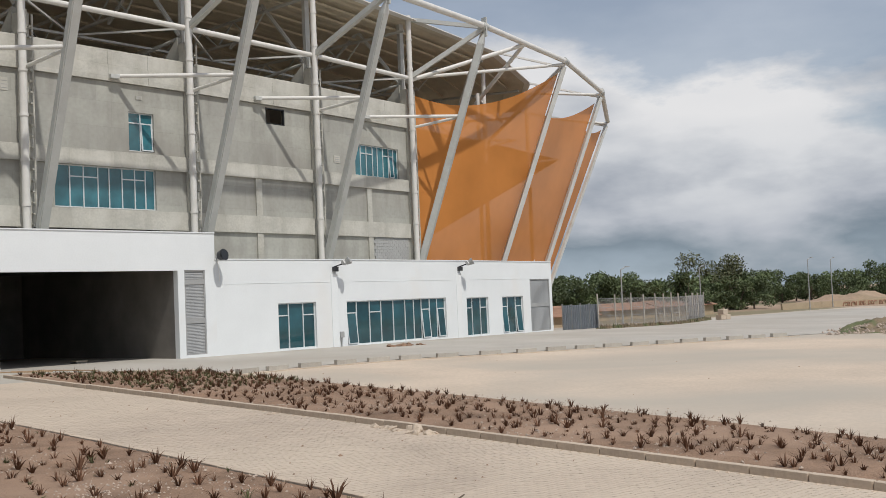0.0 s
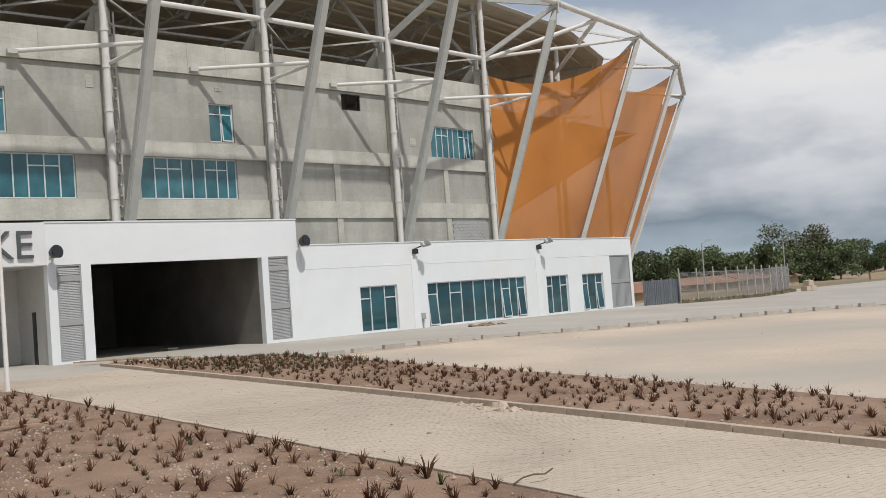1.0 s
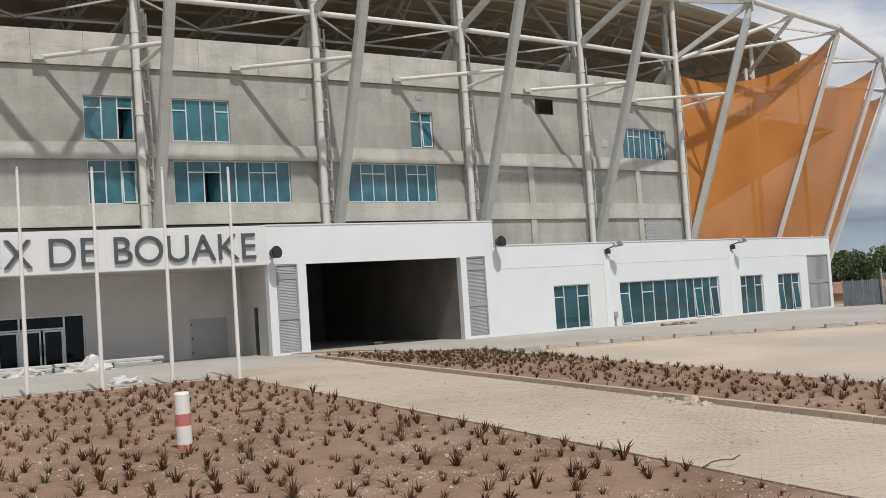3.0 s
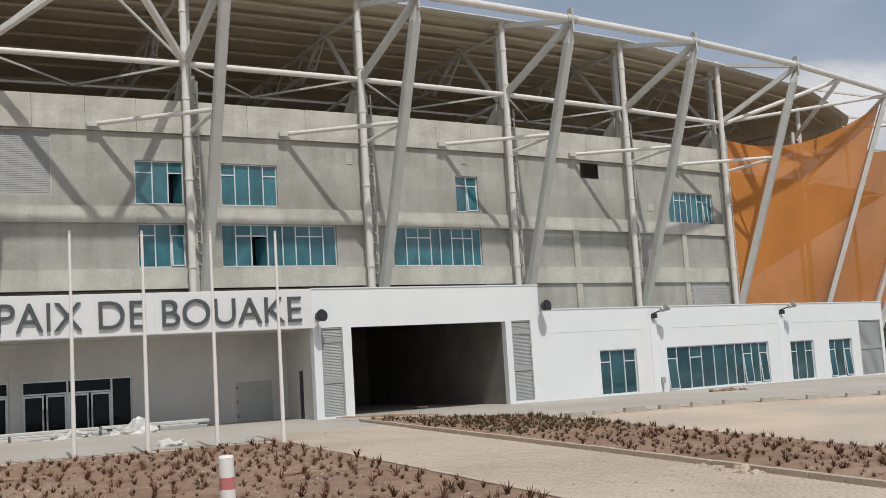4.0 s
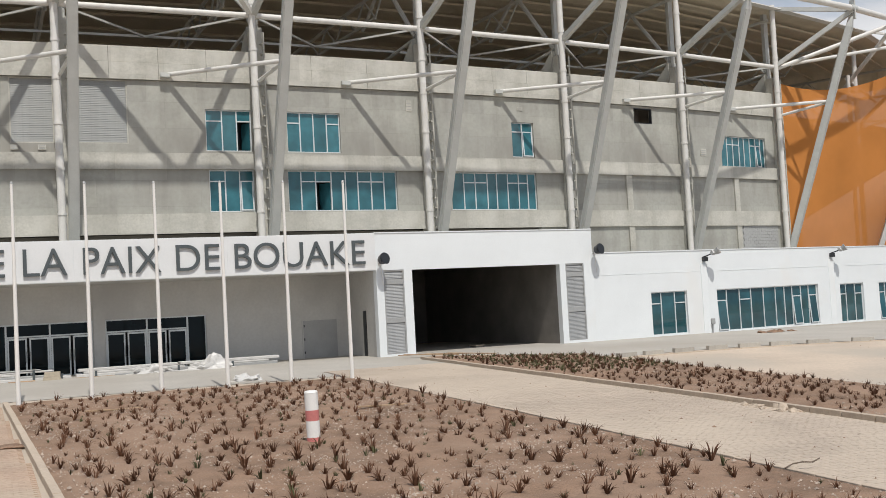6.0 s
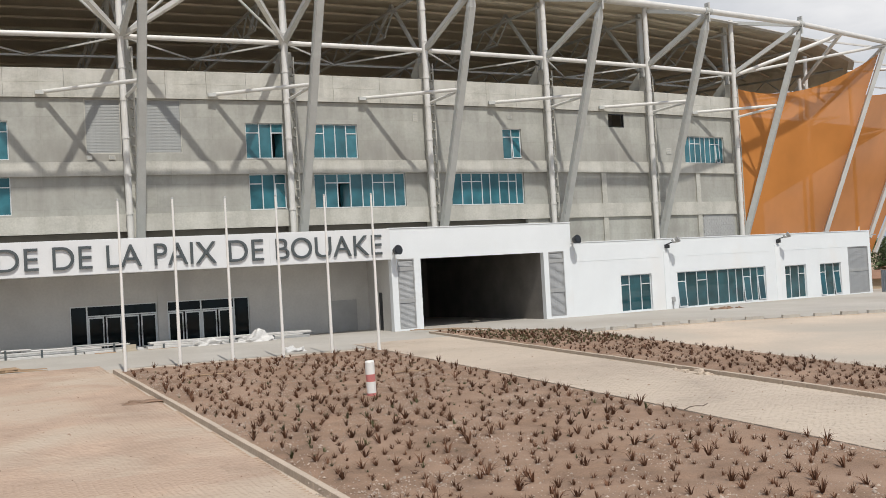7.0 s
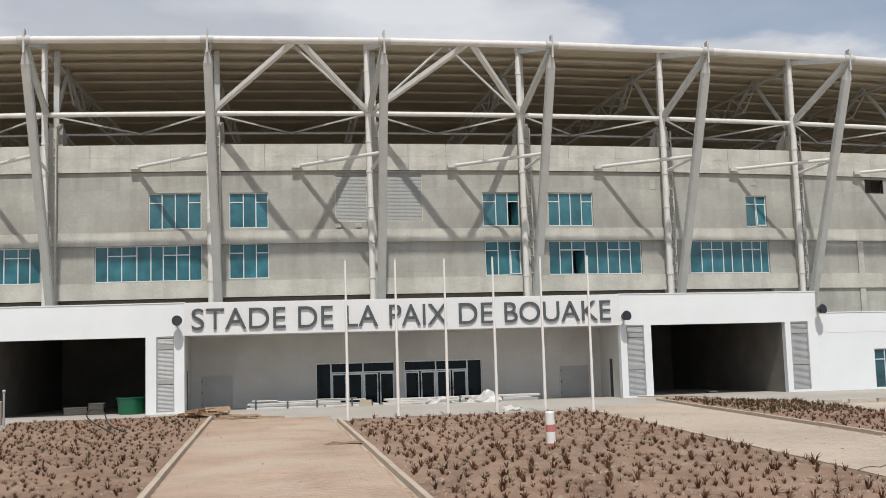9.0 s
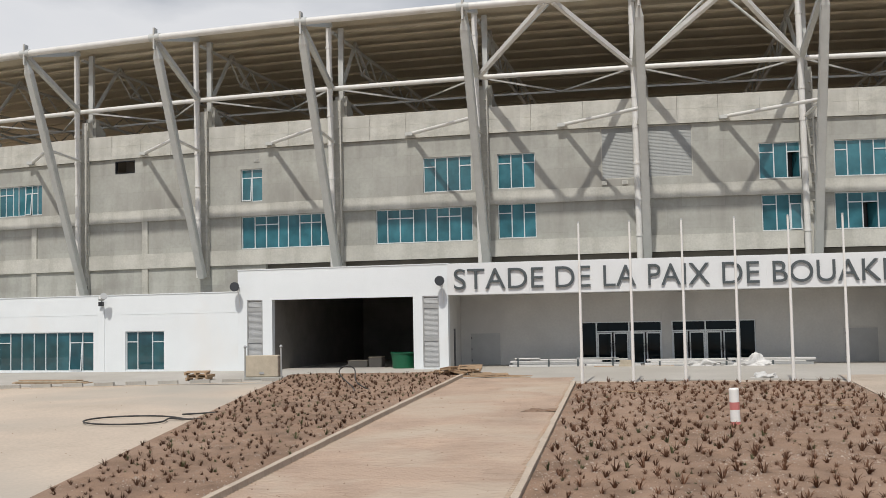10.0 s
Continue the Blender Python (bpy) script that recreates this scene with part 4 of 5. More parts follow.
# lettering
sign = thing("sign_letters", "dark grey raised metal letters on the white band", "sign", m=m_sign)
for word, x0, x1 in (("STADE", -7.56, -2.65), ("DE", -1.99, -0.12), ("LA", 0.57, 2.29), ("PAIX", 2.92, 6.1), ("DE", 6.75, 8.63), ("BOUAKE", 9.3, 15.37)):
    cu = bpy.data.curves.new("word", "FONT")
    cu.body, cu.size, cu.extrude, cu.offset = word, 1.0, 0.05, -0.004
    tmp = new("word", cu)
    bpy.context.view_layer.update()
    me = bpy.data.meshes.new_from_object(tmp.evaluated_get(bpy.context.evaluated_depsgraph_get()))
    bpy.data.objects.remove(tmp)
    co = np.array([v.co for v in me.vertices])
    lo, hi = co.min(0), co.max(0)
    for v in me.vertices:
        v.co = ((x0 - WL[1]) + (v.co.x - lo[0]) / (hi[0] - lo[0]) * (x1 - x0), -0.075 + v.co.z, 4.25 + (v.co.y - lo[1]) / (hi[1] - lo[1]) * 1.13)
    whole = bmesh.new()
    whole.from_mesh(me)
    bmesh.ops.remove_doubles(whole, verts=whole.verts, dist=0.0004)
    left = set(whole.verts)
    while left:                       # one letter after another
        todo, one = [left.pop()], []
        while todo:
            v = todo.pop()
            one.append(v)
            for e in v.link_edges:
                w = e.other_vert(v)
                if w in left:
                    left.remove(w)
                    todo.append(w)
        at = {v: k for k, v in enumerate(one)}
        ids = {id(f): f for v in one for f in v.link_faces}
        letter = bpy.data.meshes.new("letter")
        letter.from_pydata([tuple(v.co) for v in one], [], [[at[v] for v in f.verts] for f in ids.values()])
        letter.materials.append(letter_grey)
        new("letter", letter).parent = sign
    whole.free()



# floodlights on the wall
def flood_round(x, z):
    t = thing("floodlight", "round black floodlight on a bracket at wall corner", "floodlight", "wall floodlights", m=pose(x, y_front(x) - 0.04, z))
    bm = bmesh.new()
    bmesh.ops.create_cone(bm, cap_ends=True, segments=20, radius1=0.21, radius2=0.28, depth=0.36, matrix=pose(0, -0.48, 0, 78, 0, 14))
    bmesh.ops.bevel(bm, geom=bm.edges[:], offset=0.03, segments=2, affect="EDGES")
    head = part("lamp_head", bm, black_metal_and_void, t, is_round=True)
    bm = bmesh.new()
    bmesh.ops.create_cone(bm, cap_ends=True, segments=20, radius1=0.22, radius2=0.22, depth=0.02, matrix=pose(0.045, -0.665, -0.035, 78, 0, 14))
    part("lens", bm, black_metal_and_void, head)
    bm = bmesh.new()
    tube(bm, (0, -0.36, 0), (0, 0.03, -0.1), 0.035, 8)
    box(bm, -0.1, 0.1, 0.0, 0.035, -0.22, 0.02)
    part("bracket", bm, galv, t)
    bm = bmesh.new()
    tube(bm, (0.03, 0.0, -0.15), (0.12, 0.0, -1.2), 0.018, 6)
    part("cable", bm, pole_mat, t)


def flood_small(x):
    t = thing("floodlight", "small grey floodlight on the white parapet edge", "floodlight", "wall floodlights", m=pose(x, y_front(x) - 0.04, 4.16))
    bm = soft_box(-0.16, 0.16, -0.1, 0.1, -0.12, 0.12, 0.03)
    bmesh.ops.transform(bm, matrix=pose(0.25, -0.55, 0.1, -35, 0, 25), verts=bm.verts)
    head = part("lamp_head", bm, galv, t)
    bm = bmesh.new()
    bmesh.ops.create_cone(bm, cap_ends=True, segments=14, radius1=0.15, radius2=0.22, depth=0.25, matrix=pose(0.45, -0.62, 0.18, 60, 0, 40))
    part("reflector", bm, galv, head, is_round=True)
    bm = bmesh.new()
    tube(bm, (0.2, -0.5, 0.05), (0, 0.03, -0.1), 0.035, 8)
    box(bm, -0.13, 0.13, -0.2, 0.035, -0.35, -0.1)
    part("bracket", bm, black_metal_and_void, t)


for x, z in ((-8.3, 4.72), (16.1, 4.45), (28.38, 4.62), (-20.6, 4.7)):
    flood_round(x, z)
for x in (36.15, 47.3, -29.95):
    flood_small(x)
for x in (36.1, 47.2, -30.0):
    bm = bmesh.new()
    box(bm, x - 0.22, x + 0.22, y_front(x) - 0.06, y_front(x) + 0.1, -2, LOWTOP - 0.75)
    part("pilaster", bm, white_wall, white)
t = thing("tap_box", "small dark tap box on white wall", "box", m=pose(36.5, y_front(36.5), 0.45))
bm = soft_box(-0.14, 0.14, -0.14, 0.0, -0.16, 0.16, 0.02)
part("case", bm, galv, t)
bm = bmesh.new()
tube(bm, (-0.02, -0.07, -0.16), (-0.02, -0.07, -0.7), 0.03, 8)
part("pipe", bm, galv, t)

# ---- flagpoles and marker post ----
POLES = [(-0.05 + 2.25 * k, 35.6) for k in range(6)]
first = None
for x, y in POLES:
    if first is None:
        first = thing("flagpole", "bare white tapered metal flagpole at bed edge", "flagpole", "row of flagpoles", m=pose(x, y, ground_z(x, y)))
        bm = bmesh.new()
        tube(bm, (0, 0, 0.02), (0, 0, 4.0), 0.075, 12, 0.06)
        tube(bm, (0, 0, 4.0), (0, 0, 7.2), 0.058, 12, 0.045)
        part("pole", bm, pole_mat, first, is_round=True)
        bm = bmesh.new()
        tube(bm, (0, 0, -0.05), (0, 0, 0.05), 0.20, 14, 0.17)
        part("base_plate", bm, pole_mat, first)
        bm = bmesh.new()
        tube(bm, (0, 0, 7.2), (0, 0, 7.27), 0.06, 10, 0.03)
        part("cap", bm, galv, first)
    else:
        copy_thing(first, pose(x, y, ground_z(x, y)))
px, py = 5.47, 21.07
py_z = ground_z(px, py)
pylon = thing("marker_post", "red and white striped marker pipe in soil", "post", m=pose(px, py, py_z, 1.2, -1.5, 0))
for z0, z1, mat, lab in ((-0.2, 0.2, red_paint, "faded red band"), (0.2, 0.56, pylon_white, ""), (0.56, 0.79, red_paint, "faded red band"), (0.79, 1.17, pylon_white, "")):
    bm = bmesh.new()
    tube(bm, (0, 0, z0), (0, 0, z1), 0.147, 24)
    part("band", bm, mat, pylon, lab, is_round=True)
bm = bmesh.new()
bmesh.ops.create_cone(bm, cap_ends=True, segments=24, radius1=0.152, radius2=0.13, depth=0.04, matrix=Matrix.Translation((0, 0, 1.185)))
part("cap", bm, pylon_white, pylon, is_round=True)


# ---- planting beds ----
def bed(name, label, left, right, y0, y1, seed):
    """Soil between two edges, given as functions of y."""
    bm = bmesh.new()
    rnd = random.Random(seed)
    ny, nx = int((y1 - y0) / 0.25), 40
    rows = []
    for j in range(ny + 1):
        y = y0 + (y1 - y0) * j / ny
        a, b = left(y), right(y)
        row = []
        for i in range(nx + 1):
            x = a + (b - a) * i / nx
            edge = min(i, nx - i, 4) / 4
            h = 0.05 + 0.05 * edge + 0.045 * edge * noise.noise((x * 1.3, y * 1.3, seed)) + 0.03 * edge * noise.noise((x * 4, y * 4, seed))
            row.append(bm.verts.new((x, y, ground_z(x, y) + h)))
        rows.append(row)
    for a, b in zip(rows, rows[1:]):
        for i in range(nx):
            bm.faces.new((a[i], a[i + 1], b[i + 1], b[i]))
    return tagged(new(name, finish(bm, name, soil, True)), label, "planting bed", kind="structure")


def flat(v):
    return lambda y: v


def left_edge(y):
    return -11.5 - 0.165 * (min(y, 43) - 15)


def right_edge(y):
    return min(21.4 + (y - 15) * 0.05, 23.6 - (y - 36.5) * 0.95)


def main_left(y):
    return -0.34 + (36 - y) * 0.025


bed("planting_bed", "brown soil bed with rows of small succulents", main_left, flat(11.3), -4.0, 35.75, 3)
bed("planting_bed", "narrow brown soil bed beside the side road", flat(16.95), right_edge, -4.0, 42.6, 5)
bed("planting_bed", "brown soil bed beside the sandy walkway", left_edge, flat(-6.4), -4.0, 42.5, 7)



def aloe(seed, size, mat):
    """A rosette of stiff pointed leaves round one root."""
    rnd = random.Random(seed)
    bm = bmesh.new()
    root = bm.verts.new((0, 0, -0.03))
    for k in range(rnd.randint(12, 17)):
        a = rnd.uniform(0, 2 * math.pi)
        lean = rnd.uniform(0.1, 1.05)
        ln = size * rnd.uniform(0.6, 1.15)
        w = size * 0.05
        d = Vector((math.cos(a), math.sin(a), 0))
        s = Vector((-d.y, d.x, 0)) * w
        p0 = d * 0.015
        p1 = p0 + d * (ln * 0.45 * lean) + Vector((0, 0, ln * 0.55))
        p2 = p1 + d * (ln * 0.5 * lean) + Vector((0, 0, ln * 0.5 * (1.15 - lean)))
        up = Vector((0, 0, w * 0.7))
        v = [bm.verts.new(p) for p in (p0 - s, p0 + s, p1 - s * 0.85, p1 + s * 0.85, p1 - up - d * w * 0.5, p2)]
        for q in ((v[0], v[1], v[3], v[2]), (v[1], root, v[4], v[3]), (root, v[0], v[2], v[4]), (v[2], v[3], v[5]), (v[3], v[4], v[5]), (v[4], v[2], v[5])):
            bm.faces.new(q)
    return finish(bm, "rosette", mat)


ALOES = [aloe(20 + k, 0.19 + 0.017 * k, leaf_green if k == 3 else leaf_mat) for k in range(9)]
rnd = random.Random(11)


def spots(x0, x1, y0, y1, gap):
    y = y0
    while y < y1:
        a, b = x0(y) + 0.3, x1(y) - 0.25
        x = a + rnd.uniform(0, gap)
        while x < b:
            if rnd.random() < 0.86:
                yield x + rnd.uniform(-0.16, 0.16), y + rnd.uniform(-0.2, 0.2)
            x += gap * rnd.uniform(0.75, 1.3)
        y += gap * 0.92


def join_plants(name, label, places, big=1.05, mat=leaf_mat):
    verts, faces, mats = [], [], []
    for x, y in places:
        me = rnd.choice(ALOES)
        m = pose(x, y, ground_z(x, y) + 0.07, rnd.uniform(-8, 8), rnd.uniform(-8, 8), rnd.uniform(0, 360)) @ Matrix.Scale(rnd.uniform(0.5 * big, big), 4)
        base = len(verts)
        verts += [tuple(m @ v.co) for v in me.vertices]
        faces += [tuple(base + i for i in p.vertices) for p in me.polygons]
    me = bpy.data.meshes.new(name)
    me.from_pydata(verts, [], faces)
    me.materials.append(mat)
    return tagged(new(name, me), label, "succulents", kind="stuff")


far_spots = []
count = 0
for x, y in spots(main_left, flat(11.3), -3.5, 35.6, 0.55):
    if (abs(x - px) < 0.35 and abs(y - py) < 0.4):
        continue
    if 12 < y < 22.5 and count < 300:
        count += 1
        me = rnd.choice(ALOES)
        ob = tagged(new("succulent", me), "small dark spiky succulent planted in brown soil" if me.materials[0] == leaf_mat else "small greenish spiky succulent planted in brown soil", "succulent", "succulents of the bed")
        ob.matrix_world = pose(x, y, ground_z(x, y) + 0.07, rnd.uniform(-8, 8), rnd.uniform(-8, 8), rnd.uniform(0, 360)) @ Matrix.Scale(rnd.uniform(0.55, 1.15), 4)
    else:
        far_spots.append((x, y))
join_plants("succulent_rows", "rows of small dark spiky succulents in soil", far_spots)
join_plants("succulent_rows", "rows of small spiky succulents beside the road", spots(flat(16.9), right_edge, -3.0, 42.3, 0.41), 0.92)
join_plants("succulent_rows", "clumped spiky succulents beside the sandy walkway", spots(left_edge, flat(-6.4), -3.0, 42, 0.5), 0.85)

join_plants("succulent_rows", "small greener weeds at the bed's far end", spots(flat(17.1), right_edge, 30.5, 42.4, 0.36), 0.85, leaf_green)
join_plants("succulent_rows", "small greenish weeds between the succulents", spots(left_edge, flat(-6.4), 12.0, 42, 1.1), 0.8, leaf_green)

join_plants("weed_tufts", "small greenish weed tufts in the wide bed", spots(main_left, flat(11.3), 9.0, 34.0, 1.35), 0.62, leaf_green)

# pale gravel strewn over the soil
verts, faces = [], []
for k in range(38000):
    x, y = rnd.choice(((-0.1, 11.2), (-0.1, 11.2), (-0.1, 11.2), (-0.1, 11.2), (-0.1, 11.2), (17.0, 21.8), (-11.2, -6.5)))[0:2], rnd.uniform(3, 35)
    xx = rnd.uniform(*x)
    if noise.noise((xx * 0.5, y * 0.5, 9)) < rnd.uniform(-0.32, 0.5):
        continue
    r = rnd.uniform(0.007, 0.022) * (1.9 if rnd.random() < 0.06 else 1)
    z = ground_z(xx, y) + 0.105 + 0.045 * noise.noise((xx * 1.3, y * 1.3, 3))
    base = len(verts)
    verts += [(xx - r, y - r * 0.8, z - 0.01), (xx + r, y - r, z - 0.01), (xx + r * 0.8, y + r, z - 0.01), (xx - r, y + r * 0.7, z - 0.01), (xx + rnd.uniform(-0.3, 0.3) * r, y, z + r * 0.8)]
    faces += [(base, base + 1, base + 4), (base + 1, base + 2, base + 4), (base + 2, base + 3, base + 4), (base + 3, base, base + 4)]
me = bpy.data.meshes.new("gravel")
me.from_pydata(verts, [], faces)
me.materials.append(pebble)
tagged(new("gravel", me), "pale gravel scattered over the brown soil", "gravel", kind="stuff")


# ---- kerbs ----
def kerb_row(label, pts, length, width, height, gap, mat=kerb_mat):
    """Kerb stones laid end to end along a line of points."""
    k = thing("kerb", label, "kerb", kind="structure")
    bm = soft_box(-length / 2 + 0.002, length / 2 - 0.002, -width / 2, width / 2, -0.25, height, 0.007)
    me = finish(bm, "kerbstone", mat)
    for p, q in zip(pts, pts[1:]):
        p, q = Vector(p), Vector(q)
        d = q - p
        n = max(1, int(d.length / (length + gap)))
        yaw = math.degrees(math.atan2(d.y, d.x))
        for i in range(n):
            c = p + d * ((i + 0.5) / n)
            e = d.normalized() * 0.5
            slope = ground_z(c.x + e.x, c.y + e.y) - ground_z(c.x - e.x, c.y - e.y)
            shared("kerbstone", me, k, pose(c.x, c.y, ground_z(c.x, c.y) + rnd.uniform(-0.008, 0.008), 0, -math.degrees(math.atan(slope)), yaw + rnd.uniform(-0.5, 0.5)))
    return k


kerb_row("dusty concrete kerb along the planting bed", [(main_left(-4.0) - 0.1, -4.0), (main_left(36.0) - 0.1, 36.0)], 1.0, 0.16, 0.15, 0.0)
kerb_row("dusty concrete kerb at the side road", [(11.4, -4.0), (11.4, 35.6)], 1.0, 0.14, 0.075, 0.0)
kerb_row("dusty concrete kerb at the narrow bed", [(16.85, -4.0), (16.85, 42.8)], 1.0, 0.15, 0.12, 0.0)
kerb_row("dusty concrete kerb beside the walkway", [(-6.3, -4.0), (-6.3, 40.5)], 1.0, 0.17, 0.16, 0.0)
kerb_row("low kerb round the bed's far end", [(17.3, 43.0), (20.0, 40.5), (22.6, 37.9)], 1.0, 0.14, 0.12, 0.0)
ROW_R = [(22.6, 36.2), (25.5, 36.6), (29.0, 36.6), (32.0, 36.1), (36.0, 34.9), (43.8, 33.0), (52.5, 30.8)]
ROW_L = [(-14.6, 39.2), (-17.0, 38.9), (-23.3, 37.6), (-28, 36.8), (-34, 35.2), (-42, 32.5)]
kerb_row("spaced concrete kerb blocks along the parking court", ROW_R, 1.0, 0.2, 0.17, 0.4, kerb_grey)
kerb_row("spaced concrete kerb blocks along the parking court", ROW_L, 1.0, 0.2, 0.17, 0.4, kerb_grey)
# grey concrete road beyond the kerb blocks, up to the fence
bm = bmesh.new()
LINE = [*ROW_R, (70, 26), (112, 14)]
rows = []
for i in range(61):
    x = 23.3 + 88 * i / 60
    y0 = next(p[1] + (q[1] - p[1]) * (x - p[0]) / (q[0] - p[0]) for p, q in zip(LINE, LINE[1:]) if p[0] <= x <= q[0]) + 0.2
    y1 = 37.49 if x < 62 else 58.0
    rows.append([bm.verts.new((x, y0 + (y1 - y0) * j / 16, ground_z(x, y0 + (y1 - y0) * j / 16) + 0.004)) for j in range(17)])
for a, b in zip(rows, rows[1:]):
    for j in range(16):
        bm.faces.new((a[j], b[j], b[j + 1], a[j + 1]))
tagged(new("road", finish(bm, "road", forecourt)), "grey dusty concrete road beyond the kerb blocks", "road", kind="structure")
edge = thing("kerb", "thin pale edging strip of the parking court", "kerb", kind="structure")
for row in (ROW_R, ROW_L):
    for p, q in zip(row, row[1:]):
        a, b = Vector((*p, ground_z(*p))), Vector((*q, ground_z(*q)))
        d = Vector((0, -0.55, -0.01))
        bm = bmesh.new()
        box(bm, 0, (b - a).length, -0.07, 0.07, -0.1, 0.02, Matrix.Translation(a + d) @ (b - a).to_track_quat("X", "Z").to_matrix().to_4x4())
        part("edging", bm, kerb_mat, edge)

# ---- paving blocks ----
PW, PL = 0.11, 0.22


def paver_mesh():
    bm = bmesh.new()
    v = box(bm, -PL / 2 + 0.001, PL / 2 - 0.001, -PW / 2 + 0.001, PW / 2 - 0.001, -0.03, 0.02)
    for q in v:
        if q.co.z > 0:
            q.co.x *= 0.985
            q.co.y *= 0.97
    return finish(bm, "paver", paver_mat)


one_paver = paver_mesh()
warm_paver = one_paver.copy()
warm_paver.materials[0] = paver_warm
corner = [tuple(v.co) for v in one_paver.vertices]
quads = [tuple(p.vertices) for p in one_paver.polygons if p.normal.z > -0.5]


def paving(name, label, x0, x1, y0, y1, near=None, mat=None, sink=0.0):
    top = thing(name, label, "paving", kind="structure")
    verts, faces, made = [], [], 0
    y, r = y0, 0
    while y < y1:
        x = (x0(y) if callable(x0) else x0) + (PL / 2 if r % 2 else 0)
        while x < (x1(y) if callable(x1) else x1) - PL / 2:
            z = ground_z(x, y) - sink + rnd.uniform(-0.002, 0.002)
            tilt = rnd.uniform(-0.4, 0.4)
            if near and near[0] < y < near[1] and made < 290 and near[2] < x < near[3]:
                made += 1
                shared("paver", warm_paver if mat else one_paver, top, pose(x, y, z, 0.8, tilt, rnd.uniform(-0.4, 0.4)))
            else:
                b = len(verts)
                for cx, cy, cz in corner:
                    verts.append((x + cx, y + cy, z + cz + cy * 0.014 + cx * tilt * 0.017))
                faces += [tuple(b + i for i in f) for f in quads]
            x += PL
        y += PW
        r += 1
    me = bpy.data.meshes.new("pavers")
    me.from_pydata(verts, [], faces)
    me.materials.append(mat or paver_mat)
    ob = new("pavers", me)
    ob.parent = top
    tagged(ob, "sandy concrete paving blocks", kind="stuff")


paving("walkway", "sandy concrete block walkway to the entrance", -6.15, lambda y: main_left(y) - 0.2, -4.0, 39.5, (12.0, 18.5, -5.2, -1.0), paver_warm, 0.009)
paving("side_road", "sandy concrete block side road between beds", 11.5, 16.72, -2.0, 40.0, (12.0, 18.0, 11.6, 16.0), sink=0.009)

# dry clods and chips strewn over the paving
verts, faces = [], []
for k in range(380):
    xx, yy = rnd.choice(((-6.1, -0.5), (11.6, 16.0), (-6.1, -0.5), (22, 36) if rnd.random() < 0.3 else (-6.1, -0.5), (-26, -12)))[0:2], rnd.uniform(6, 39)
    x = rnd.uniform(*xx)
    r = rnd.uniform(0.006, 0.022) * (2.2 if rnd.random() < 0.04 else 1)
    z = ground_z(x, yy) + 0.02
    b = len(verts)
    verts += [(x - r, yy - r * 0.7, z - 0.01), (x + r, yy - r, z - 0.01), (x + r * 0.9, yy + r, z - 0.01), (x - r * 0.8, yy + r, z - 0.01), (x + 0.2 * r, yy, z + r * 0.7)]
    faces += [(b, b + 1, b + 4), (b + 1, b + 2, b + 4), (b + 2, b + 3, b + 4), (b + 3, b, b + 4)]
me = bpy.data.meshes.new("clods")
me.from_pydata(verts, [], faces)
me.materials.append(soil)
tagged(new("clods", me), "dry soil clods scattered over the paving", "clods", kind="stuff")

# ---- building rubbish before the entrance ----
rails = thing("panel_stack", "long stack of wrapped white panels on the ground", "stack")
for k, (x0, x1, y, z, h) in enumerate(((-4.8, -0.6, 48.0, -0.10, 0.13), (-0.55, 2.4, 47.97, -0.10, 0.14), (-4.6, 2.0, 48.05, 0.035, 0.10), (-4.75, 0.3, 48.08, 0.145, 0.10), (-3.6, 1.7, 48.12, 0.25, 0.07), (-4.5, -3.1, 48.05, 0.33, 0.07), (-1.1, 1.2, 48.1, 0.325, 0.05), (2.6, 6.4, 48.1, -0.10, 0.15), (2.9, 7.2, 48.13, 0.055, 0.10), (2.7, 6.9, 48.15, 0.16, 0.12), (6.6, 11.4, 48.1, -0.10, 0.16), (7.4, 11.0, 48.12, 0.065, 0.09), (7.0, 11.5, 48.12, 0.16, 0.13))):
    y -= 0.8
    bm = soft_box(x0, x1, y - 0.3, y + 0.3, z, z + h, 0.02)
    for v in bm.verts:
        v.co.z += 0.018 * noise.noise((v.co.x * 3.1 + k, v.co.y, k))
    part("panel", bm, plastic_wrap if k % 4 != 2 else galv, rails, "wrapped white panel")
for x, z in ((-4.3, 0.42), (-2.6, 0.33), (-1.0, 0.36), (0.9, 0.38), (2.0, 0.15), (3.4, 0.17), (6.9, 0.16), (9.3, 0.17)):
    bm = soft_box(x - 0.05, x + 0.05, 46.84, 46.89, -0.1, z, 0.008)
    part("strap", bm, letter_grey, rails, "dark binding strap")
for x in (-3.9, -2.2, -0.4, 1.1, 3.3, 5.4, 8.4, 10.3):
    bm = bmesh.new()
    box(bm, x - 0.07, x + 0.07, 46.86, 47.72, -0.18, -0.1)
    part("bearer", bm, timber, rails, "timber bearer")


for k, (x, y, z, w, d, h, yaw, mat) in enumerate(((0.4, 46.5, -0.16, 1.1, 0.4, 0.12, 4, timber), (1.6, 46.5, -0.16, 0.7, 0.5, 0.42, -6, cart_mat), (3.6, 46.6, -0.16, 2.2, 0.25, 0.1, 3, timber), (4.9, 46.5, -0.16, 1.6, 0.3, 0.16, -5, galv), (-2.9, 46.6, -0.16, 2.6, 0.2, 0.09, 2, galv))):
    t = thing("packed_boards", "bundle of boards lying before the entrance", "bundle", "bundles at the entrance", m=pose(x, y, z, 0, 0, yaw))
    part("lower_board", soft_box(-w / 2, w / 2, -d / 2, d / 2, 0, h * 0.5 - 0.003, 0.01), mat, t)
    part("upper_board", soft_box(-w / 2 + 0.05, w / 2 - 0.02, -d / 2, d / 2 - 0.02, h * 0.5, h, 0.01), mat, t)


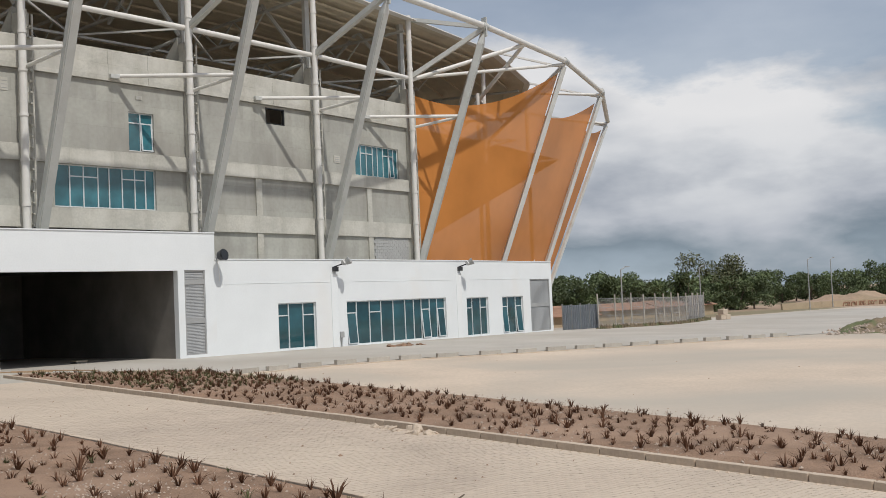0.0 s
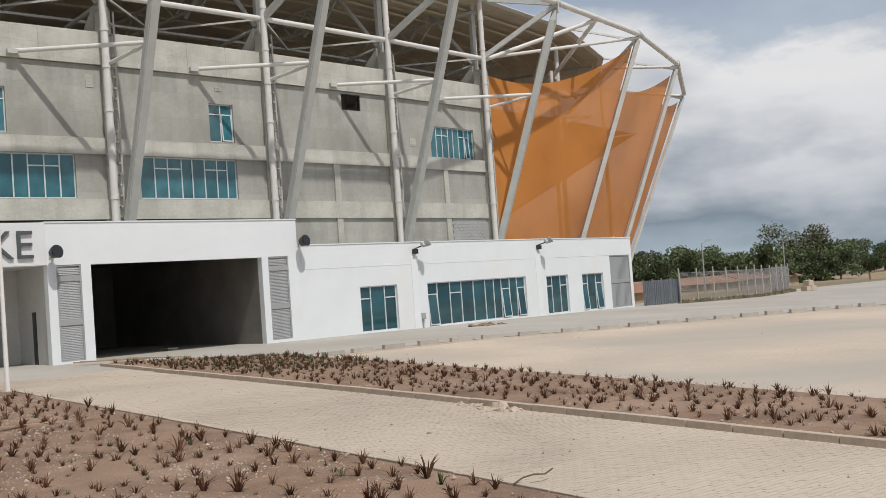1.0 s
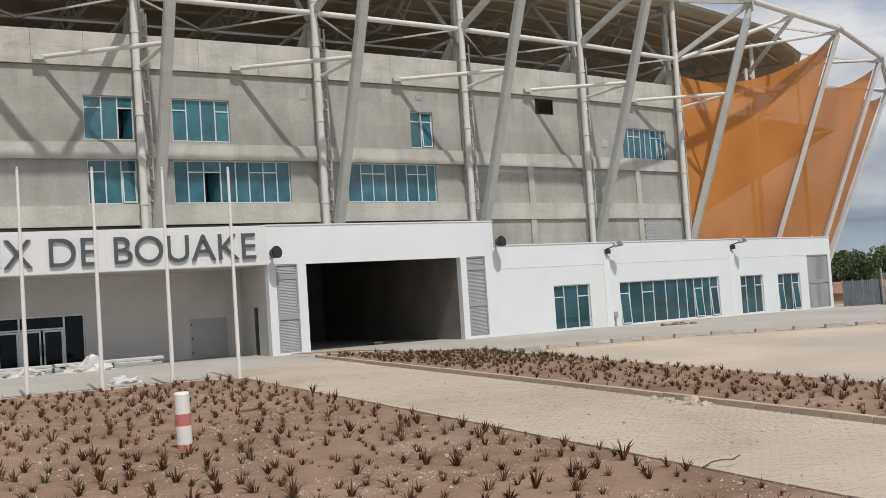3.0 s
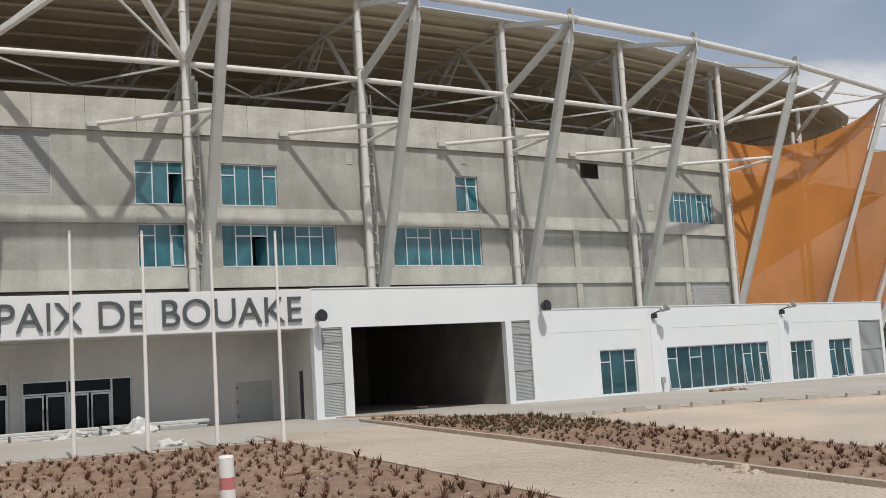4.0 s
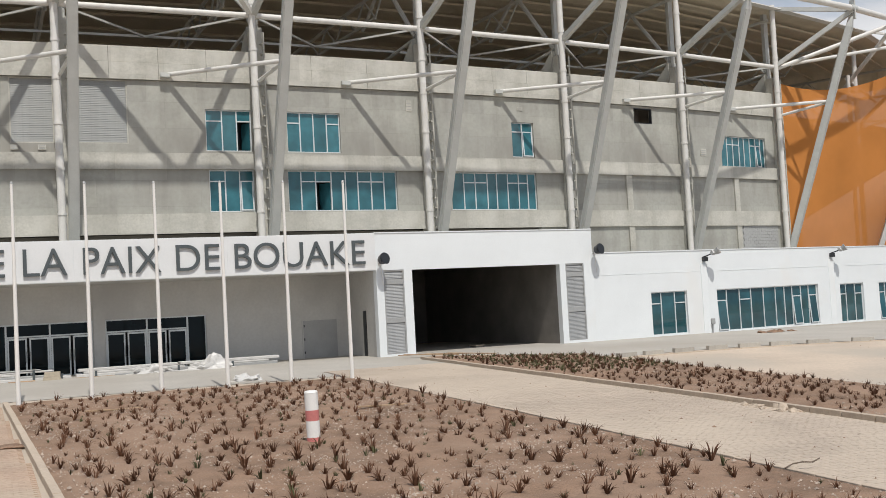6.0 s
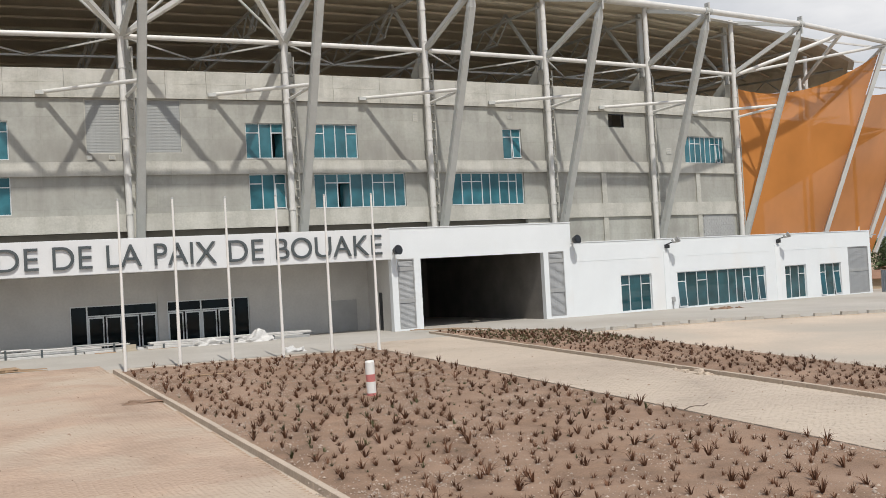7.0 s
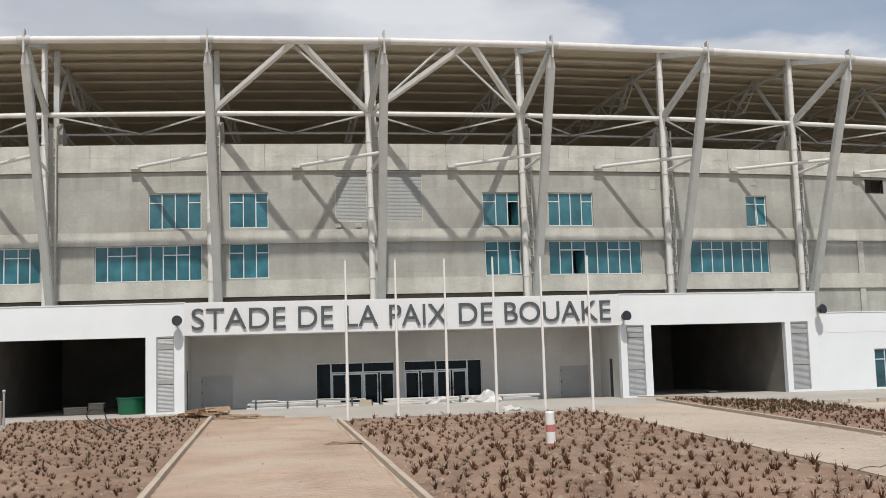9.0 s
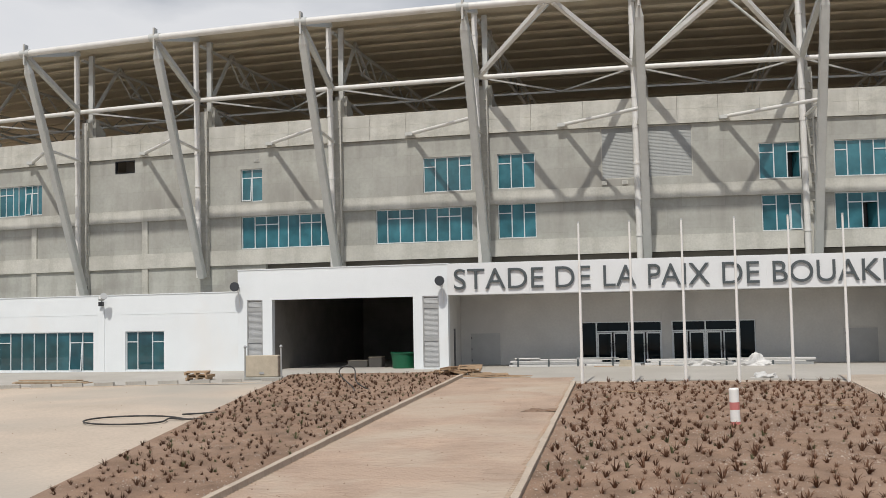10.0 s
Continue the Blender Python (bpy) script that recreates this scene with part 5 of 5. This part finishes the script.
def heap(name, label, x, y, w, d, h, mat, seed):
    bm = bmesh.new()
    bmesh.ops.create_icosphere(bm, subdivisions=4, radius=1)
    for v in bm.verts:
        c = v.co.copy()
        k = 1 + 0.7 * noise.noise((c.x * 1.7 + seed, c.y * 1.7, c.z * 1.7)) + 0.4 * abs(noise.noise((c.x * 4 + seed, c.y * 4, c.z * 4)))
        peak = max(0.15, 1 - 0.75 * abs(c.x)) * (0.7 + 0.6 * noise.noise((c.x * 3 + seed, 0.5, 0)))
        v.co = Vector((c.x * w * k, c.y * d * k, max(-0.02, c.z * h * k * peak * 1.5)))
    ob = tagged(new(name, finish(bm, name, mat, True)), label, "heap")
    ob.matrix_world = pose(x, y, ground_z(x, y))
    return ob


heap("plastic_sheet", "crumpled white plastic sheeting on the ground", 5.7, 46.4, 0.9, 0.4, 0.32, plastic_wrap, 2)
heap("plastic_sheet", "crumpled white plastic sheeting on the ground", 8.2, 46.4, 0.9, 0.4, 0.42, plastic_wrap, 5)
heap("plastic_sheet", "small crumpled white bag beside the bed", 8.1, 38.7, 0.55, 0.3, 0.3, plastic_wrap, 9)
for k, (x, y, w) in enumerate(((16.45, 20.3, 0.14), (16.5, 19.9, 0.2), (16.35, 19.5, 0.13), (16.5, 19.1, 0.24), (16.3, 18.8, 0.12), (16.55, 18.6, 0.17), (16.4, 24.3, 0.12))):
    heap("rubble_lump", "broken brown rubble lump on the road edge", x, y, w, w * 0.7, w * 0.5, kerb_mat, 30 + k)
for k, (x, y, w) in enumerate(((37.2, 44.6, 0.3), (37.9, 44.5, 0.4), (38.5, 44.7, 0.3), (39.1, 44.5, 0.25))):
    heap("rubble_lump", "brown rubble lump before the white wall", x, y, w, w * 0.6, w * 0.4, soil, 40 + k)
heap("soil_spill", "brown soil spilled over the kerb", -0.75, 25.7, 0.75, 0.45, 0.07, soil, 16)


def pallet(x, y, yaw, lift=0.0, tilt=0.0, label="weathered wooden pallet lying on the paving"):
    t = thing("pallet", label, "pallet", "wooden pallets", m=pose(x, y, ground_z(x, y) + lift, tilt, 0, yaw))
    for k in range(5):
        bm = bmesh.new()
        box(bm, -0.6, 0.6, -0.45 + k * 0.2, -0.33 + k * 0.2, 0.11, 0.135)
        part("board", bm, timber, t)
    for k in range(3):
        bm = bmesh.new()
        box(bm, -0.58 + k * 0.53, -0.48 + k * 0.53, -0.45, 0.47, 0.012, 0.108)
        part("bearer", bm, timber, t)
        bm = bmesh.new()
        box(bm, -0.58 + k * 0.53, -0.48 + k * 0.53, -0.44, 0.46, -0.012, 0.011)
        part("foot_board", bm, timber, t)


for x, y, yaw, lift, tilt in ((-6.9, 41.6, 12, 0.02, 0), (-6.4, 41.5, 30, 0.16, 4), (-7.6, 41.9, -8, 0.02, 0), (-5.4, 40.6, 18, 0.02, 3), (-6.2, 40.9, 55, 0.18, 7), (-7.2, 41.2, 24, 0.17, -5), (-6.0, 41.0, 5, 0.34, 9), (-4.6, 40.3, 12, 0.02, 2), (-6.8, 41.0, 40, 0.33, -7), (-20.2, 40.2, 6, 0.02, 0), (-20.1, 40.2, -4, 0.17, 0), (-20.3, 40.2, 10, 0.32, 3)):
    pallet(x, y, yaw, lift, tilt)
for x, y, yaw, ln in ((-4.9, 39.8, 24, 2.6), (-5.6, 40.3, 10, 2.2), (-4.2, 39.9, -8, 2.8), (-5.0, 40.1, 40, 2.4), (-3.9, 40.4, 6, 2.2)):
    t = thing("plank", "loose weathered timber plank on the paving", "plank", "loose planks", m=pose(x, y, ground_z(x, y) + 0.05, 0, 2, yaw))
    bm = soft_box(-ln / 2, ln / 2, -0.07, 0.07, -0.025, 0.025, 0.005)
    part("board", bm, timber, t)
for x, y, yaw, ln in ((17.6, 43.5, -38, 2.6), (18.3, 43.4, -25, 1.9), (17.2, 43.9, 8, 2.2), (19.2, 42.6, -50, 2.4), (8.9, 26.1, 4, 1.5), (2.4, 31.0, 12, 1.7)):
    t = thing("plank", "pale loose timber lath on the soil", "plank", "loose planks", m=pose(x, y, ground_z(x, y) + 0.13, 0, 2, yaw))
    part("board", soft_box(-ln / 2, ln / 2, -0.05, 0.05, -0.02, 0.02, 0.005), timber, t)
for x, y, pts in ((11.3, 12.9, ((0, 0, 0.02), (0.2, 0.03, 0.07), (0.4, 0.03, 0.08), (0.6, 0.0, 0.06), (0.8, 0.05, 0.1))), (7.4, 9.7, ((0, 0, 0.02), (0.25, 0.06, 0.06), (0.45, 0.05, 0.06), (0.65, 0.08, 0.09), (0.8, 0.15, 0.15)))):
    t = thing("dead_branch", "dry dark branch lying in the soil bed", "branch", m=pose(x, y, ground_z(x, y) + 0.06))
    for p, q in zip(pts, pts[1:]):
        bm = bmesh.new()
        tube(bm, p, q, 0.014, 7, 0.011)
        part("stick", bm, bark, t, is_round=True)
t = thing("board_stack", "low stack of pale boards on the parking court", "stack", m=pose(-28.0, 39.4, ground_z(-28.0, 39.4), 0, 0, -6))
for k in range(3):
    bm = soft_box(-2.4 + 0.2 * k, 2.2 - 0.3 * k, -0.3, 0.3, 0.005 + 0.06 * k, 0.06 + 0.06 * k, 0.008)
    part("board", bm, cart_mat if k % 2 else timber, t)
cart = thing("sheet_cart", "beige sheet metal trolley with round end posts", "trolley", m=pose(-16.6, 40.0, ground_z(-16.6, 40.0), 0, 0, 4))
part("body", soft_box(-0.85, 0.85, -0.25, 0.25, 0.16, 1.25, 0.03), cart_mat, cart)
for x in (-0.95, 0.95):
    bm = bmesh.new()
    tube(bm, (x, 0, 0.02), (x, 0, 1.65), 0.05, 10)
    bmesh.ops.create_uvsphere(bm, u_segments=10, v_segments=6, radius=0.085, matrix=Matrix.Translation((x, 0, 1.69)))
    part("post", bm, galv, cart, is_round=True)
bm = bmesh.new()
box(bm, -0.95, 0.95, -0.3, 0.3, 0.03, 0.15)
part("plinth", bm, concrete, cart)
bm = bmesh.new()
box(bm, -0.12, 0.12, -0.285, -0.251, 0.3, 0.42)
part("handle", bm, galv, cart)
tub = thing("tub", "green plastic tub in the gateway's mouth", "tub", m=pose(-10.9, y_front(-10.9) + 1.6, -0.33))
bm = bmesh.new()
bmesh.ops.create_cone(bm, cap_ends=False, segments=24, radius1=0.62, radius2=0.72, depth=1.1, matrix=Matrix.Translation((0, 0, 0.56)))
bmesh.ops.solidify(bm, geom=bm.faces[:], thickness=0.04)
part("wall", bm, green_plastic, tub, is_round=True)
bm = bmesh.new()
bmesh.ops.create_cone(bm, cap_ends=True, segments=24, radius1=0.6, radius2=0.6, depth=0.04, matrix=Matrix.Translation((0, 0, 0.06)))
part("base", bm, green_plastic, tub)
bm = bmesh.new()
for k in range(24):
    a, b = 2 * math.pi * k / 24, 2 * math.pi * (k + 1) / 24
    tube(bm, (0.74 * math.cos(a), 0.74 * math.sin(a), 1.1), (0.74 * math.cos(b), 0.74 * math.sin(b), 1.1), 0.035, 6)
part("rim", bm, green_plastic, tub, is_round=True)
for x, w, h in ((-14.0, 1.2, 0.6), (-12.9, 0.8, 0.8), (22.5, 0.5, 0.3)):
    t = thing("crate", "dark crate standing inside the gateway", "crate", "crates in the gateways", m=pose(x, y_front(x) + 3.0, -0.33))
    part("case", soft_box(-w / 2, w / 2, -0.35, 0.35, 0, h, 0.03), concrete_dark, t)
    part("lid", soft_box(-w / 2 - 0.02, w / 2 + 0.02, -0.37, 0.37, h, h + 0.05, 0.015), cart_mat, t)


def hose(label, pts, lift):
    cu = bpy.data.curves.new("hose", "CURVE")
    cu.dimensions, cu.bevel_depth, cu.bevel_resolution = "3D", 0.03, 2
    sp = cu.splines.new("NURBS")
    sp.points.add(len(pts) - 1)
    for q, p in zip(sp.points, pts):
        q.co = (p[0], p[1], ground_z(p[0], p[1]) + lift + (p[2] if len(p) > 2 else 0), 1)
    sp.order_u, sp.use_endpoint_u = 4, True
    tmp = new("hose", cu)
    bpy.context.view_layer.update()
    me = bpy.data.meshes.new_from_object(tmp.evaluated_get(bpy.context.evaluated_depsgraph_get()))
    bpy.data.objects.remove(tmp)
    me.materials.clear()
    me.materials.append(rubber)
    smooth(me)
    return tagged(new("hose", me), label, "hose")


loop = [(-15.0 + 1.9 * math.cos(a), 22.6 + 1.35 * math.sin(a)) for a in (0.2, 1.0, 1.8, 2.6, 3.4, 4.2, 5.0, 5.8)]
coil = [(-12.7 + 1.5 * math.cos(a), 23.7 + 1.0 * math.sin(a)) for a in (3.6, 4.4, 5.2, 6.0, 6.8, 7.6, 8.4, 9.2)]
hose("black rubber hose looped over paving and bed", [*loop, *coil, (-12.2, 25.2), (-10.6, 27.5), (-9.4, 30.0), (-9.6, 33.0), (-10.6, 34.5, 0.25), (-11.4, 35.5, 0.7), (-11.0, 36.2, 0.95), (-10.3, 35.6, 0.7), (-10.2, 34.0, 0.2), (-9.0, 33.0)], 0.06)

# ---- distance ----
fence = thing("fence", "grey metal mesh fence with leaning posts", "fence")
bm = bmesh.new()
box(bm, -0.009, 0.009, -0.006, 0.006, 0.05, 2.2)
rod = finish(bm, "rod", fence_mat)
FENCE = [(62.4, 51.4), (66.5, 51.6), (70.5, 52.3), (77, 54.0), (83, 56.3), (86, 60)]
for p, q in zip(FENCE, FENCE[1:]):
    p, q = Vector((*p, 0)), Vector((*q, 0))
    n = max(1, round((q - p).length / 1.9))
    for i in range(n):
        a, b = p.lerp(q, i / n), p.lerp(q, (i + 1) / n)
        za, zb = ground_z(a.x, a.y), ground_z(b.x, b.y)
        bm = bmesh.new()
        tube(bm, (a.x, a.y, za - 0.2), (a.x + rnd.uniform(-0.06, 0.06), a.y, za + 2.45 + rnd.uniform(-0.05, 0.15)), 0.055, 8)
        part("post", bm, kerb_grey, fence, "pale concrete fence post")
        for k in range(18):
            c = a.lerp(b, (k + 0.5) / 18)
            shared("rod", rod, fence, pose(c.x, c.y, ground_z(c.x, c.y)))
        for zz in (0.3, 0.9, 1.5, 2.15):
            bm = bmesh.new()
            beam(bm, a + Vector((0, 0, za + zz)), b + Vector((0, 0, zb + zz)), 0.018, 0.018)
            part("rail", bm, fence_mat, fence)
hoarding = thing("sheet_hoarding", "dull blue sheet metal hoarding beside the white wing", "hoarding", m=pose(59.9, 52.6, ground_z(60, 52.6), 0, 0, -22))
for k in range(4):
    bm = bmesh.new()
    fold = [(k * 0.72 + q * 0.036, 0.03 if q // 2 % 2 else -0.005) for q in range(20)]
    low = [bm.verts.new((x, y, 0.02)) for x, y in fold]
    high = [bm.verts.new((x, y, 1.75)) for x, y in fold]
    for q in range(19):
        bm.faces.new((low[q], low[q + 1], high[q + 1], high[q]))
    bmesh.ops.solidify(bm, geom=bm.faces[:], thickness=0.004)
    part("sheet", bm, sheet_blue, hoarding)
for k in range(5):
    bm = bmesh.new()
    box(bm, k * 0.72 - 0.03, k * 0.72 + 0.03, 0.035, 0.1, -0.1, 1.85)
    part("post", bm, fence_mat, hoarding)
verts, faces = [], []                 # weeds and clods along the fence foot
for p, q in zip(FENCE, FENCE[1:]):
    for k in range(260):
        c = Vector(p).lerp(Vector(q), rnd.random())
        x, y, r = c.x + rnd.uniform(-0.3, 0.3), c.y + rnd.uniform(-0.75, 0.1), rnd.uniform(0.05, 0.16)
        z, b = ground_z(x, y), len(verts)
        verts += [(x - r, y - r * 0.4, z), (x + r, y - r * 0.3, z), (x + r * rnd.uniform(-1, 1), y, z + r * rnd.uniform(1.0, 2.4)), (x, y + r, z)]
        faces += [(b, b + 1, b + 2), (b + 1, b + 3, b + 2), (b + 3, b, b + 2)]
me = bpy.data.meshes.new("weeds")
me.from_pydata(verts, [], faces)
me.materials.append(mound_mat)
tagged(new("weeds", me), "brown weeds and clods along the fence foot", "weeds", kind="stuff")
yard = thing("yard_wall", "long low tan rendered wall with lettering", "wall")
YW = [(114, 66.5), (138, 63), (165, 61)]
for p, q in zip(YW, YW[1:]):
    m, length = chord(lambda x: p[1] + (q[1] - p[1]) * (x - p[0]) / (q[0] - p[0]), p[0], q[0])
    bm = bmesh.new()
    box(bm, 0, length - 0.01, 0, 0.25, -2.2, 0.0 if p[0] < 130 else 0.5)
    part("wall_panel", bm, wall_tan, yard, m=m)
cu = bpy.data.curves.new("word", "FONT")
cu.body, cu.size, cu.extrude = "GROUPE ESC BO", 1.2, 0.03
tmp = new("word", cu)
bpy.context.view_layer.update()
me = bpy.data.meshes.new_from_object(tmp.evaluated_get(bpy.context.evaluated_depsgraph_get()))
bpy.data.objects.remove(tmp)
me.materials.clear()
me.materials.append(roof_rust)
ob = new("word", me)
ob.parent = yard
ob.matrix_world = pose(125.0, 64.83, -1.0, 90, 0, -8.3)
for x, y, w, d, h in ((72, 66, 9, 5, 0.8), (90, 74, 12, 5, 0.9), (100, 72, 8, 5, 1.0)):
    z = ground_z(x, y)
    t = thing("shed", "low shed with rusty metal roof behind the fence", "shed", "far sheds", m=pose(x, y, z, 0, 0, -12))
    bm = bmesh.new()
    box(bm, -w / 2, w / 2, -d / 2, d / 2, -0.3, h)
    part("wall", bm, wall_tan, t)
    bm = bmesh.new()
    for s in (-1, 1):
        v = box(bm, -w / 2 - 0.3, w / 2 + 0.3, min(0, s * (d / 2 + 0.4)), max(0, s * (d / 2 + 0.4)), h, h + 0.06)
        for q in v:
            if abs(q.co.y) < 0.01:
                q.co.z += 0.7
    part("roof", bm, roof_rust, t)


def mound(x, y, w, d, h, seed):
    bm = bmesh.new()
    bmesh.ops.create_grid(bm, x_segments=64, y_segments=48, size=1)
    for v in bm.verts:
        r = v.co.length
        hh = max(0, 1 - r * r) * (1 + 0.6 * noise.noise((v.co.x * 3 + seed, v.co.y * 3, 0))) + 0.3 * max(0, 1 - r) ** 0.5 * abs(noise.noise((v.co.x * 11 + seed, v.co.y * 11, 3)))
        v.co = Vector((v.co.x * w, v.co.y * d, -0.3 + hh * h))
    ob = tagged(new("earth_mound", finish(bm, "earth_mound", mound_mat if h < 1 else earth, True)), "mound of bare earth and grass", "mound", "earth mounds")
    ob.matrix_world = pose(x, y, ground_z(x, y))


mound(60, 29, 6, 2.6, 0.75, 1)
verts, faces = [], []
for k in range(420):
    a, q = rnd.uniform(0, 6.28), rnd.random() ** 0.5
    x, y, r = 59.5 + 6.2 * q * math.cos(a), 28.6 + 2.8 * q * math.sin(a), rnd.uniform(0.03, 0.11)
    z = ground_z(x, y) - 0.3 + 0.75 * (1 - q * q) + (0.3 if q > 0.85 else 0.05)
    b = len(verts)
    verts += [(x - r, y - r * rnd.uniform(0.5, 1), z - r), (x + r, y - r, z - r), (x + r * 0.8, y + r, z - r), (x - r * 0.7, y + r, z - r), (x + rnd.uniform(-0.4, 0.4) * r, y, z + r * rnd.uniform(0.0, 0.35))]
    faces += [(b, b + 1, b + 4), (b + 1, b + 2, b + 4), (b + 2, b + 3, b + 4), (b + 3, b, b + 4)]
me = bpy.data.meshes.new("rubble")
me.from_pydata(verts, [], faces)
me.materials.append(pebble)
tagged(new("rubble", me), "broken pale stones strewn over the earth mound", "rubble", kind="stuff")
mound(150, 76, 14, 8, 1.3, 3)
t = thing("block_pile", "pile of pale concrete blocks by the fence", "blocks", m=pose(82.5, 54.3, ground_z(82.5, 54.3)))
for k, (x, z) in enumerate(((0, 0), (0.75, 0), (0.35, 0.45))):
    part("block", soft_box(x - 0.35, x + 0.35, -0.3, 0.3, z, z + 0.44, 0.03), kerb_mat, t)


def leafy(rnd, n, rx, ry, rz, z0, size, verts, faces, lumps):
    for k in range(n):
        c = lumps[k % len(lumps)]
        d = Vector((rnd.gauss(0, 1), rnd.gauss(0, 1), rnd.gauss(0, 1))).normalized() * (rnd.random() ** 0.4)
        p = Vector((c[0] + d.x * c[3], c[1] + d.y * c[3], c[2] + d.z * c[3] * 0.8))
        e = Euler((rnd.uniform(-1.2, 1.2), rnd.uniform(-1.2, 1.2), rnd.uniform(0, 6.3))).to_matrix()
        s = size * rnd.uniform(0.6, 1.3)
        b = len(verts)
        for q in ((-s, -s * 0.5, 0), (0, -s * 0.15, s * 0.2), (s, s * 0.3, 0), (0, s * 0.7, -s * 0.1)):
            verts.append(tuple(p + e @ Vector(q)))
        faces.append((b, b + 1, b + 2, b + 3))


def tree(x, y, h, spread, seed, mat, label):
    rnd = random.Random(seed)
    z = ground_z(x, y)
    t = thing("tree", label, "tree", "trees behind the fence", m=pose(x, y, z))
    bm = bmesh.new()
    tube(bm, (0, 0, -0.3), (0.1, 0, h * 0.35), h * 0.035, 8, h * 0.024)
    lumps = []
    for k in range(16):
        a = rnd.uniform(0, 6.3)
        r = spread * rnd.uniform(0.2, 1.0)
        zz = h * rnd.uniform(0.1, 0.9)
        c = (r * math.cos(a), r * math.sin(a), zz, spread * rnd.uniform(0.26, 0.46))
        lumps.append(c)
        if k < 7:
            tube(bm, (0.1, 0, h * rnd.uniform(0.2, 0.34)), c[:3], h * 0.016, 6, h * 0.005)
    part("trunk", bm, bark, t)
    verts, faces = [], []
    leafy(rnd, int(1900 * max(1, (h / 4.6) ** 2.2)), spread, spread, h, 0, 0.22, verts, faces, lumps)
    me = bpy.data.meshes.new("crown")
    me.from_pydata(verts, [], faces)
    me.materials.append(mat)
    ob = new("crown", me)
    ob.parent = t


rnd = random.Random(5)
for k in range(46):
    az = radians(47.5 + k * 0.54 + rnd.uniform(-0.2, 0.2))
    dist = rnd.uniform(122, 150) if k < 21 else rnd.uniform(182, 205)
    h = rnd.uniform(3.4, 4.8) * dist / (125 if k < 21 else 150)
    if 15 <= k <= 18:
        h *= 1.75 if k == 17 else 1.15
    tree(dist * math.sin(az), dist * math.cos(az), h, h * rnd.uniform(0.5, 0.7), 100 + k, foliage_dry if k in (17, 34) else foliage, "dense dark green bushy tree behind the fence" if k not in (17, 34) else "taller brownish feathery tree behind the fence")
for x, y, h in ((66, 60, 4.5), (73, 57.5, 4.6), (97, 66, 5.0), (112, 62, 5.5), (121, 64, 5.6)):
    z = ground_z(x, y)
    t = thing("street_lamp", "thin grey lamp post in the distance", "lamp post", "far lamp posts", m=pose(x, y, z))
    bm = bmesh.new()
    tube(bm, (0, 0, -0.2), (0.05, 0, h), 0.07, 8, 0.045)
    part("pole", bm, galv, t)
    bm = bmesh.new()
    tube(bm, (0.05, 0, h), (0.8, 0, h + 0.25), 0.035, 6)
    box(bm, 0.7, 1.15, -0.08, 0.08, h + 0.2, h + 0.28)
    part("lamp_arm", bm, galv, t)
